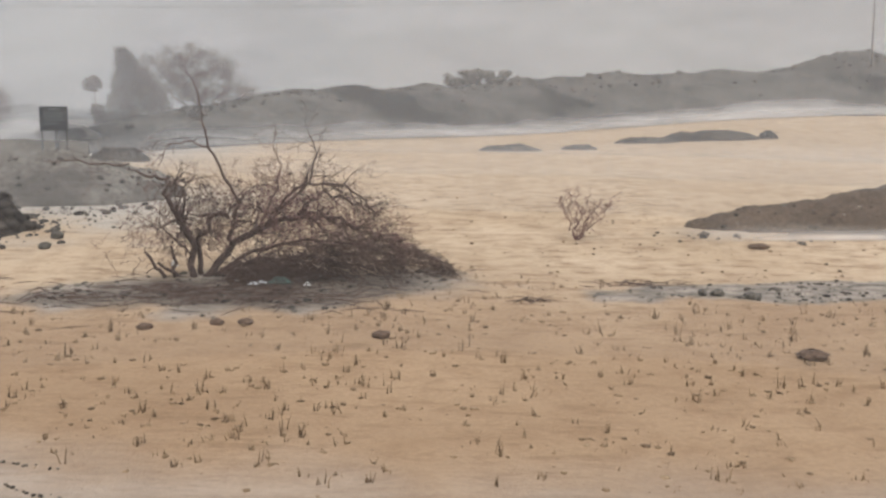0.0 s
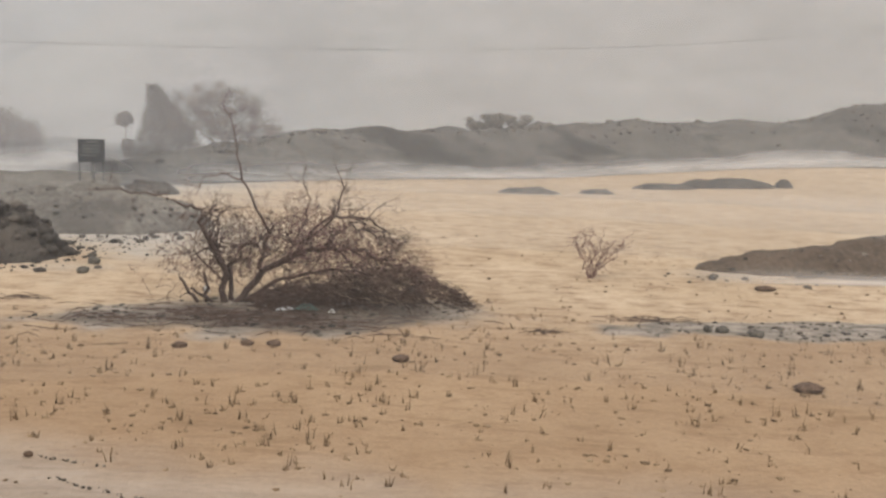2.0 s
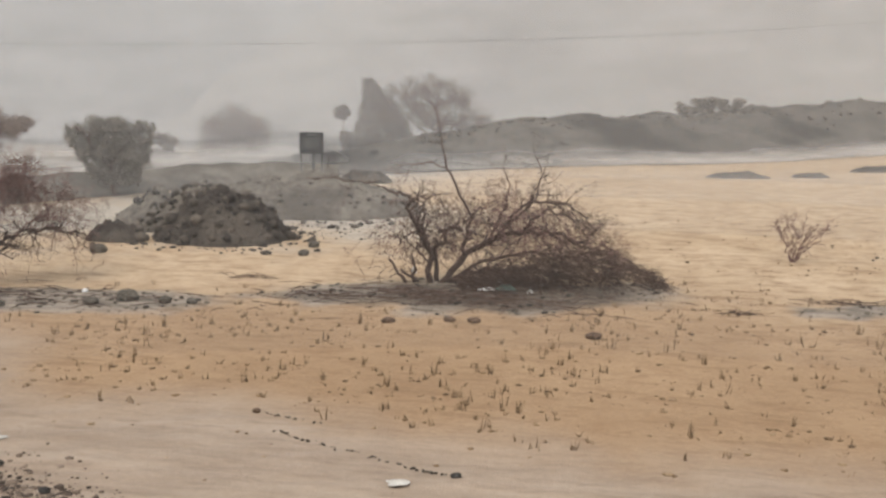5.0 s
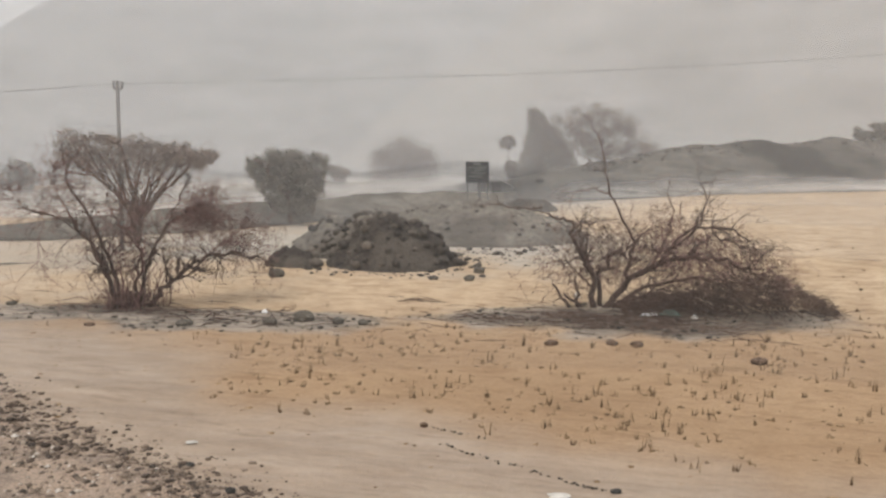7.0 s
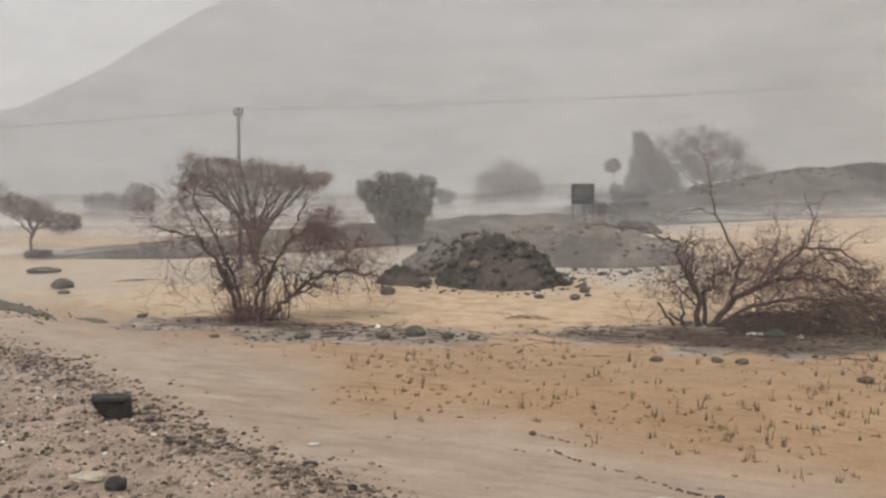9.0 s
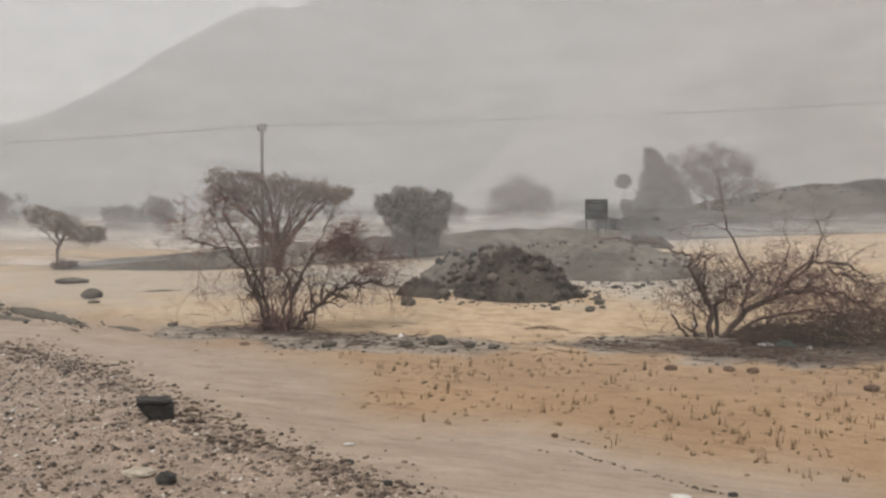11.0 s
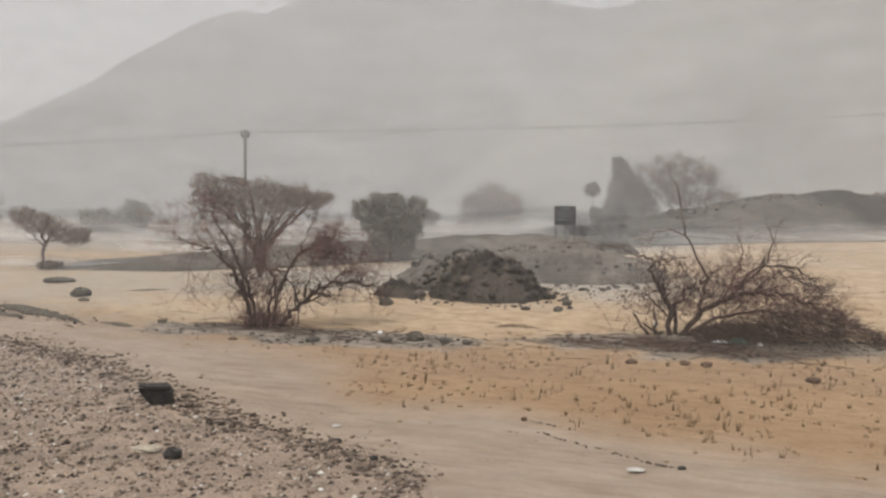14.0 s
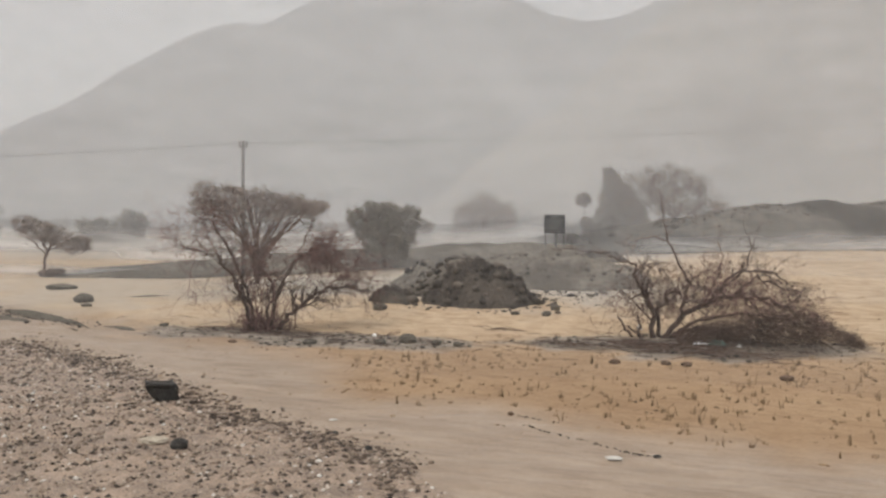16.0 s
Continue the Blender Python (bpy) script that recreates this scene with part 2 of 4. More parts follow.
def heap(name, cx, cy, rx, ry, h, turn, seed, material, rough=0.25, n=60, power=1.0, label="", category="mound", skew=0.0):
    """An uneven heap of earth that runs out into the ground."""
    geo = Geo()
    c, s = math.cos(radians(turn)), math.sin(radians(turn))
    u, v = np.meshgrid(np.linspace(-1.15, 1.15, n), np.linspace(-1.15, 1.15, n))
    x, y = cx + (u * rx) * c - (v * ry) * s, cy + (u * rx) * s + (v * ry) * c
    r = np.hypot(u - skew * (1 - np.abs(u)), v)
    k = max(rx, ry)
    body = np.clip(1 - r ** 2 * (0.8 + 0.5 * fbm(x, y, 2.2 / k, seed)), 0, 1) ** power
    z = h * body * (1 - rough + 2 * rough * fbm(x, y, 3.5 / k, seed + 5, 5, 0.6)) + 0.2 * (h ** 0.7) * (fbm(x, y, 9 / k, seed + 9, 4, 0.6) - 0.5) * (body > 0.02)
    z = np.where(body > 0.004, z + plain(x, y) - 0.03, plain(x, y) - 0.35)
    geo.v = [Vector(p) for p in zip(x.ravel(), y.ravel(), z.ravel())]
    geo.f = [(j * n + i, j * n + i + 1, (j + 1) * n + i + 1, (j + 1) * n + i) for j in range(n - 1) for i in range(n - 1)]
    ob = geo.make(name, material, origin=Vector((cx, cy, gz(cx, cy))))
    return tagged(ob, label, category), (x, y, z)


# ---- ground ----
def ground_sheet():
    rad = np.concatenate([np.linspace(0.0, 6, 16), np.arange(6.1, 32, 0.085), 32 * np.exp(np.linspace(0, math.log(4000 / 32), 170)[1:])])
    ang = np.concatenate([np.linspace(-60, 30, 420), np.linspace(30, 300, 70)[1:-1]])
    A, R = np.meshgrid(np.radians(ang), rad)
    x, y = R * np.sin(A), R * np.cos(A)
    z = ground_z(x, y) + 0.02 * (fbm(x, y, 2.2, 8, 3) - 0.5) * (R < 60)
    gr = gravel_at(x, y) * (R < 34)
    z = z + 0.05 * gr * (fbm(x, y, 7.0, 31, 2) - 0.5)
    n, m = len(rad), len(ang)
    me = bpy.data.meshes.new("ground")
    idx = np.arange(n * m).reshape(n, m)
    nxt = np.roll(idx, -1, axis=1)
    faces = np.stack([idx[:-1], idx[1:], nxt[1:], nxt[:-1]], -1).reshape(-1, 4)
    me.from_pydata(np.stack([x, y, z], -1).reshape(-1, 3).tolist(), [], faces.tolist())
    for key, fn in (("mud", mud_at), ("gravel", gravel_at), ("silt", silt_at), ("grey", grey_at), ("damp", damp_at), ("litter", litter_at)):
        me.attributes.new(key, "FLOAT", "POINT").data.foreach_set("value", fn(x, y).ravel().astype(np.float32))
    me.polygons.foreach_set("use_smooth", [True] * len(me.polygons))

    mt, nt, b, _ = nodes_of("desert_ground")
    co = nt.nodes.new("ShaderNodeTexCoord").outputs["Object"]

    def attr(k):
        a = nt.nodes.new("ShaderNodeAttribute")
        a.attribute_name = k
        return a.outputs["Fac"]
    broad, mid, fine, grit = noise_node(nt, co, 0.35, 5), noise_node(nt, co, 2.2, 5, 0.65), noise_node(nt, co, 16, 4), noise_node(nt, co, 38, 2)
    # undamped sand farther out is also paled, with the mist over it in its colour
    dry = ramp(nt, broad, (0.3, (0.44, 0.325, 0.205)), (0.7, (0.54, 0.415, 0.28)))
    damp = ramp(nt, broad, (0.3, (0.3, 0.2, 0.117)), (0.7, (0.38, 0.264, 0.16)))
    sand = mix(nt, attr("damp"), dry, damp)
    sand = mix(nt, ramp(nt, mid, (0.47, (0, 0, 0)), (0.7, (0.62, 0.62, 0.62))), sand, (0.25, 0.158, 0.088))
    sand = mix(nt, ramp(nt, noise_node(nt, co, 3.0, 6, 0.7, (0.42, 1.3, 1)), (0.52, (0, 0, 0)), (0.65, (0.8, 0.8, 0.8))), sand, (0.235, 0.15, 0.084))
    mud = ramp(nt, noise_node(nt, co, 1.4, 5, 0.6, (0.5, 1.6, 1)), (0.3, (0.275, 0.21, 0.155)), (0.7, (0.385, 0.308, 0.236)))
    ripple = noise_node(nt, co, 3.2, 6, 0.7, (0.35, 2.2, 1))
    mud = mix(nt, ramp(nt, ripple, (0.5, (0, 0, 0)), (0.66, (0.7, 0.7, 0.7))), mud, (0.215, 0.157, 0.114))
    silt = ramp(nt, noise_node(nt, co, 3.5, 5, 0.65, (0.5, 1.3, 1)), (0.34, (0.1, 0.085, 0.07)), (0.62, (0.34, 0.29, 0.235)))
    grey = ramp(nt, mid, (0.3, (0.33, 0.29, 0.24)), (0.7, (0.47, 0.42, 0.35)))
    grav = mix(nt, 0.6, ramp(nt, grit, (0.38, (0.07, 0.054, 0.044)), (0.6, (0.46, 0.37, 0.29))), ramp(nt, mid, (0.35, (0.16, 0.116, 0.086)), (0.65, (0.4, 0.295, 0.215))))
    col = mix(nt, attr("grey"), sand, grey)
    col = mix(nt, attr("mud"), col, mud)
    col = mix(nt, attr("silt"), col, silt)
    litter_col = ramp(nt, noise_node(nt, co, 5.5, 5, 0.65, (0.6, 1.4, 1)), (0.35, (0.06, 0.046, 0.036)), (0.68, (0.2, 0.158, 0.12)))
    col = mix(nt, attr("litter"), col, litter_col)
    col = mix(nt, attr("gravel"), col, grav)
    col = mix(nt, 0.3, col, ramp(nt, fine, (0.3, (0.45, 0.45, 0.45)), (0.7, (1, 1, 1))), "MULTIPLY")
    nt.links.new(col, b.inputs["Base Color"])
    nt.links.new(ramp(nt, attr("mud"), (0, (0.95, 0.95, 0.95)), (1, (0.5, 0.5, 0.5))), b.inputs["Roughness"])
    b.inputs["Specular IOR Level"].default_value = 0.3
    bump(nt, b, mix(nt, attr("mud"), mix(nt, 0.5, mid, grit), mix(nt, 0.25, ripple, grit)), 0.8, 0.05)
    me.materials.append(mt)
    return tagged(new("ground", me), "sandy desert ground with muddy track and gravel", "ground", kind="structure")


ground_sheet()


# ---- the hill ridge beyond the sand ----
def long_hill(name, line, material, label, depth, seed, rough=0.3, nu=260, nv=40, skirt=1.2, start=1.0):
    """line: (x, y, height of the crest) from west to east; the foot lies in front of and behind the crest."""
    line = np.array(line, float)
    k = np.linspace(0, 1, len(line))
    uu = np.linspace(0, 1, nu)
    cx, cy, cz = (np.interp(uu, k, line[:, i]) for i in range(3))
    for _ in range(260):
        for c in (cx, cy, cz):
            c[1:-1] = (c[:-2] + c[1:-1] * 2 + c[2:]) / 4
    vv = np.linspace(-1, 1, nv)
    tx, ty = np.gradient(cx), np.gradient(cy)
    ln = np.hypot(tx, ty)
    nx, ny = -ty / ln, tx / ln
    wide = depth * (start + (1 - start) * np.minimum(uu * 2.2, 1))
    X, Y = cx + np.outer(vv, nx * wide), cy + np.outer(vv, ny * wide)
    prof = (1 - np.abs(vv) ** 1.5)[:, None]
    base = plain(X, Y)
    H = np.maximum(cz[None, :] - base, 0)
    wob = fbm(X, Y, 0.22, seed, 5, 0.55)
    Z = base + H * prof * (1 - rough + 2 * rough * wob) - skirt * (np.abs(vv)[:, None] > 0.97) - 0.05 + 0.22 * (fbm(X, Y, 1.3, seed + 3, 4) - 0.5) * prof * np.minimum(H, 1)
    geo = Geo()
    geo.v = [Vector(p) for p in zip(X.ravel(), Y.ravel(), Z.ravel())]
    geo.f = [(j * nu + i, j * nu + i + 1, (j + 1) * nu + i + 1, (j + 1) * nu + i) for j in range(nv - 1) for i in range(nu - 1)]
    return tagged(geo.make(name, material), label, "hill", kind="structure")


HILL_LINE = [(-16.5, 40.3, 1.61), (-14.7, 42.0, 2.1), (-13.2, 43.5, 2.52), (-12.2, 46.4, 2.93), (-10.9, 51.7, 3.62), (-7.9, 57.2, 4.32), (-3.5, 62.4, 4.8),
             (2.2, 67.3, 5.15), (8.7, 71.7, 5.52), (14.2, 73.6, 5.82), (22.8, 75.3, 6.43), (30.8, 73.9, 7.1), (43.9, 70.8, 9.3), (63.4, 61.1, 10.89)]
long_hill("hill", HILL_LINE, M_RIDGE, "dark rocky hill ridge beyond the sand plain", 7, 41, start=0.35)
long_hill("low_bank", [(-26, 25.2, 1.4), (-24.5, 25.6, 1.72), (-21.5, 26.5, 1.93), (-18.5, 29.5, 2.3), (-17, 33.5, 2.32), (-14.5, 37, 2.62), (-11, 38, 2.5)], M_BANK,
          "low grey earth bank across the plain", 2.2, 47, nv=24)


# ---- heaps of earth ----
heap("soil_mound", -9.35, 23.1, 1.68, 1.4, 1.08, 5, 61, M_SOIL, 0.36, 150, 1.12, "dark wet heap of earth and rubble on the plain", skew=0.08)
heap("soil_mound", -10.85, 24.7, 2.0, 1.4, 0.98, -8, 63, M_BANK, 0.45, 90, 0.95, "low grey heap of rubble behind a dark mound")
heap("soil_mound", -11.45, 22.3, 0.7, 0.5, 0.4, 0, 69, M_SOIL, 0.55, 50, 0.7, "small heap of dark clods beside a mound")
heap("earth_bank", -9.2, 28.6, 3.3, 2.4, 0.92, 8, 65, M_BANK, 0.42, 130, 0.7, "grey and sandy earth bank under the sign board", "bank")
heap("earth_bank", 10.3, 25.0, 5.0, 1.6, 1.0, 5, 67, M_BROWN_SOIL, 0.2, 90, 0.95, "brown earth bank at the edge of the sand", "bank", 0.35)


# ---- sign ----
def sign_board():
    x, y = -9.22, 29.2
    z = 2.6
    turn = Matrix.Translation((x, y, z)) @ pose(0, 0, 0, 0, 0, 18)
    s = thing("sign_board", x, y, z, "dark notice board with faded pale lettering on steel posts", "sign")
    g = Geo()
    g.box(-0.33, 0.33, -0.02, 0.02, 0.34, 0.93, turn)
    board = g.make("board", M_BOARD, s, "dark board face", Vector((x, y, z)), True)
    for dx, r in ((-0.285, 0.02), (0.05, 0.045), (0.285, 0.02)):
        g = Geo()
        g.box(dx - r, dx + r, 0.021, 0.06, -0.4, 0.88, turn)
        g.make("post", M_METAL, s, "", Vector((x, y, z)), True)
    for zz, a, b, hh in ((0.84, -0.12, 0.14, 0.04), (0.75, -0.23, 0.24, 0.028), (0.67, -0.25, 0.19, 0.028), (0.59, -0.19, 0.23, 0.028), (0.5, -0.24, 0.12, 0.028)):
        g = Geo()
        k = a
        rng = random.Random(int(zz * 100))
        while k < b:
            w = rng.uniform(0.03, 0.09)
            g.box(k, min(k + w, b), -0.024, -0.0195, zz, zz + hh, turn)
            k += w + 0.02
        g.make("lettering_line", M_PALE, board, "faded pale lettering", Vector((x, y, z)), True)


sign_board()


# ---- distant mountains ----
def mountain(name, cx, cy, line, seed, label, material=M_MOUNT):
    """line: (azimuth in degrees, crest height) seen from the plain; the slopes run down towards it."""
    line = np.array(line, float)
    az = np.linspace(line[0, 0], line[-1, 0], 300)
    top = np.interp(az, line[:, 0], line[:, 1])
    rr = np.linspace(0, 1, 50)
    R = cx + (cy - cx) * rr[:, None] + 0 * az[None, :]
    A = np.radians(az)[None, :] + 0 * R
    X, Y = R * np.sin(A), R * np.cos(A)
    ridges = np.abs(fbm(X, Y, 0.02, seed, 5, 0.55) - 0.5) * 2
    prof = rr[:, None] ** 0.85
    Z = 2 + top[None, :] * prof * (0.82 + 0.18 * prof) * (1 - 0.32 * ridges * (1 - prof)) + 2.5 * (fbm(X, Y, 0.12, seed + 4, 3) - 0.5) * prof
    Z[0] -= 6
    geo = Geo()
    n = len(az)
    geo.v = [Vector(p) for p in zip(X.ravel(), Y.ravel(), Z.ravel())]
    geo.f = [(j * n + i, (j + 1) * n + i, (j + 1) * n + i + 1, j * n + i + 1) for j in range(49) for i in range(n - 1)]
    return tagged(geo.make(name, material), label, "mountain", kind="structure")


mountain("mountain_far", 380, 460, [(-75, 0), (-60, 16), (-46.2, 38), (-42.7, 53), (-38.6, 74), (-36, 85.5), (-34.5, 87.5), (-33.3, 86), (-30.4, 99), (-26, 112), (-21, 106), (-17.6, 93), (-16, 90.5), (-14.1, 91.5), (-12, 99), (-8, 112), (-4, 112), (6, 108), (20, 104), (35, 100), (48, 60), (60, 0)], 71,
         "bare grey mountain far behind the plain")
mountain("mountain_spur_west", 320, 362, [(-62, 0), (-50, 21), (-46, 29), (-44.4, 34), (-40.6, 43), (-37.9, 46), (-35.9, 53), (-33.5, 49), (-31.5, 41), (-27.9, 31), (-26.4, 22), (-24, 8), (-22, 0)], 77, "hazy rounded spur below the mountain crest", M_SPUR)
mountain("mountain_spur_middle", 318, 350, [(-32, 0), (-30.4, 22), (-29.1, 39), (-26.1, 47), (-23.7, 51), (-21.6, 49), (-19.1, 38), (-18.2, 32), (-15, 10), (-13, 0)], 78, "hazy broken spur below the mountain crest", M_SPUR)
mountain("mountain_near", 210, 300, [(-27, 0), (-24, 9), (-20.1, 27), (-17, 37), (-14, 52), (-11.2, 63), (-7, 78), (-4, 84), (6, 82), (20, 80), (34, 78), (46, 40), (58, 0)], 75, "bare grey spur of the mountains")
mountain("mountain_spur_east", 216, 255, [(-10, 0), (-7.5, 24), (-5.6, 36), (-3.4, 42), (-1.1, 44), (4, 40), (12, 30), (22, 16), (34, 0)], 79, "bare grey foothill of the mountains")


# ---- translucent sheets standing in for the haze of dust and rain ----
# Pale sheets added to fade distant things as haze does; low: density near the ground.
def haze_material(name, amount, low):
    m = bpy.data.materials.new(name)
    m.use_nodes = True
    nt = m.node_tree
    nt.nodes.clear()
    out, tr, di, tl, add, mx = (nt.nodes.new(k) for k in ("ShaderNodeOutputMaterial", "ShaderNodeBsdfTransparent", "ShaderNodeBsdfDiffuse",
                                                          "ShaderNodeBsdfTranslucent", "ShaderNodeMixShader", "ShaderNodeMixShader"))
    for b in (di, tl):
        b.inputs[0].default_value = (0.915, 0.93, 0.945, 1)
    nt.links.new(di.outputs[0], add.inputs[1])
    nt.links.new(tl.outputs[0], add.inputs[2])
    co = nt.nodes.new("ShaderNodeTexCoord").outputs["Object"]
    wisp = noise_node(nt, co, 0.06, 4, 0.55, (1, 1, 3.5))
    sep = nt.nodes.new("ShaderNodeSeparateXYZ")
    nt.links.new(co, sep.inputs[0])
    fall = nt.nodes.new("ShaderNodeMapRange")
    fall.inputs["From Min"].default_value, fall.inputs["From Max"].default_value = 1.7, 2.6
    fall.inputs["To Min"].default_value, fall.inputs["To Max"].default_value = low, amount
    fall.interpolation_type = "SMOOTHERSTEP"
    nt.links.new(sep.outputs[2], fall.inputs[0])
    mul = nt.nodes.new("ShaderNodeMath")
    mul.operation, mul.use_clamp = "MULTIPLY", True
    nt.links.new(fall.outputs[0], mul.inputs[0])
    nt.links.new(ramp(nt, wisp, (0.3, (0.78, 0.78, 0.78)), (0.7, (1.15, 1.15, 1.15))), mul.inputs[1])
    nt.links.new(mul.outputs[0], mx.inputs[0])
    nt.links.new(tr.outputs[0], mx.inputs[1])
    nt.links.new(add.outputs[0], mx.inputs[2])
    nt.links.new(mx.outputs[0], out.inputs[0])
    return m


RIDGE_AZ, RIDGE_R = (-9, -4, 2, 8, 20), (58.5, 66.5, 75.5, 81, 90)


def haze_sheet(radius, height, amount, low):
    """radius 0: the sheet runs just behind the crest of the hill."""
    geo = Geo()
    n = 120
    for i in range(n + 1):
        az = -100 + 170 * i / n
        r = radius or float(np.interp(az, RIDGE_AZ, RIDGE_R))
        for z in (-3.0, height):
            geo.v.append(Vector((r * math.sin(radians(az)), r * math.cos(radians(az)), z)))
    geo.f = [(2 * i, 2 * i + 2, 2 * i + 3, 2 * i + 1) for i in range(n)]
    ob = geo.make("haze_sheet", haze_material("dust_haze", amount, low))
    tagged(ob, "pale translucent sheet standing in for haze of wind-blown dust and rain", "dust", "veils of dust", "stuff")


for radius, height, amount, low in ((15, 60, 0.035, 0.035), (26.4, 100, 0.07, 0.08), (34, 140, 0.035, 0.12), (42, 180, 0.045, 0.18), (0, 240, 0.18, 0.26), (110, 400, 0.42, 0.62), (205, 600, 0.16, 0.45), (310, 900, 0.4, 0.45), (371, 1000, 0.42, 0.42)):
    haze_sheet(radius, height, amount, low)


def drift_material():
    """Thin dust close over the ground; its thickness is stored with the mesh."""
    m = bpy.data.materials.new("drifting_dust")
    m.use_nodes = True
    nt = m.node_tree
    nt.nodes.clear()
    out, tr, di, tl, half, mx, at = (nt.nodes.new(k) for k in ("ShaderNodeOutputMaterial", "ShaderNodeBsdfTransparent", "ShaderNodeBsdfDiffuse", "ShaderNodeBsdfTranslucent",
                                                              "ShaderNodeMixShader", "ShaderNodeMixShader", "ShaderNodeAttribute"))
    for b in (di, tl):
        b.inputs[0].default_value = (0.88, 0.87, 0.85, 1)
    at.attribute_name = "thick"
    nt.links.new(di.outputs[0], half.inputs[1])
    nt.links.new(tl.outputs[0], half.inputs[2])
    nt.links.new(at.outputs["Fac"], mx.inputs[0])
    nt.links.new(tr.outputs[0], mx.inputs[1])
    nt.links.new(half.outputs[0], mx.inputs[2])
    nt.links.new(mx.outputs[0], out.inputs[0])
    return m


M_DRIFT = drift_material()


def dust_drift(line, height, peak, seed, back=0.0):
    """A low bank of blown dust along a line on the ground, thin at its foot and its top."""
    line = np.array(line, float)
    nu, nv = 220, 14
    k = np.linspace(0, 1, nu)
    x, y = (np.interp(k, np.linspace(0, 1, len(line)), line[:, i]) for i in (0, 1))
    y = y + back
    up = np.linspace(0, 1, nv)[:, None]
    tall = height * (0.55 + 0.9 * fbm(x, y, 0.22, seed))
    z = plain(x, y) - 0.02 + up * tall
    body = smooth(up, 0.0, 0.22) * (1 - smooth(up, 0.2, 1.0)) * smooth(k, 0, 0.2) * (1 - smooth(k, 0.88, 1.0))
    thick = np.clip(peak * body * (0.35 + 1.3 * fbm(x + 0 * up, y + 9 * up, 0.3, seed + 3)), 0, 0.9)
    geo = Geo()
    geo.v = [Vector(p) for p in zip((x + 0 * z).ravel(), (y + 0 * z).ravel(), z.ravel())]
    geo.f = [(j * nu + i, j * nu + i + 1, (j + 1) * nu + i + 1, (j + 1) * nu + i) for j in range(nv - 1) for i in range(nu - 1)]
    ob = geo.make("dust_drift", M_DRIFT)
    ob.data.attributes.new("thick", "FLOAT", "POINT").data.foreach_set("value", thick.ravel().astype(np.float32))
    tagged(ob, "low drift of pale dust blowing over the ground", "dust", "drifts of dust", "stuff")


HILL_FOOT = [(-13, 41), (-9.5, 45.5), (-6.5, 48.5), (-2.5, 53.5), (3, 58), (9, 62), (16, 64.5), (26, 65.5), (40, 62)]
dust_drift(HILL_FOOT, 1.15, 0.75, 601)
dust_drift(HILL_FOOT, 0.8, 0.45, 605, -2.2)
dust_drift([(-46, 27), (-34, 32), (-24, 38), (-17, 42), (-11, 44)], 1.5, 0.7, 609)
dust_drift([(4.5, 22.4), (7, 22.7), (10, 23.1), (14, 23.7), (18, 24.4)], 0.4, 0.5, 621)
dust_drift([(-29, 23.6), (-24, 24.2), (-20, 26.2), (-17.5, 29)], 0.6, 0.45, 617)
dust_drift([(-30, 29.5), (-22, 31), (-17, 35.5), (-11.5, 39.5)], 0.9, 0.65, 613)


# ---- shrubs and trees ----
class Local:
    """Axes at a spot: u across, v up, w away from the track."""

    def __init__(self, x, y, z=None, size=1.0):
        self.size = size
        self.o = Vector((x, y, gz(x, y) if z is None else z))
        f = Vector((x - 0.3, y, 0)).normalized()
        self.f, self.r = f, Vector((f.y, -f.x, 0))

    def __call__(self, u, v, w=0.0):
        return self.o + (self.r * u + Vector((0, 0, v)) + self.f * w) * self.size


def limb(geo, at, line, r0, r1, rng, twigs=6, reach=0.5, depth=2, droop=0.0, w0=0.0, w1=0.0, fork=3):
    """A main branch along guide points, with side twigs."""
    pts = path_between([at(u, v, w0 + (w1 - w0) * i / max(1, len(line) - 1)) for i, (u, v) in enumerate(line)], rng, 0.025, 4)
    n = len(pts)
    rad = [r0 + (r1 - r0) * i / (n - 1) for i in range(n)]
    geo.tube(pts, rad, 6)
    for _ in range(twigs):
        k = rng.randint(n // 4, n - 1)
        d = (pts[k] - pts[k - 1]).normalized() + Vector([rng.gauss(0, 0.7) for _ in range(3)]) + Vector((0, 0, 0.15))
        grow(geo, pts[k], d.normalized(), reach * rng.uniform(0.5, 1.2), max(rad[k] * 0.55, 0.007), depth, rng, 0.45, fork, droop)
    return pts


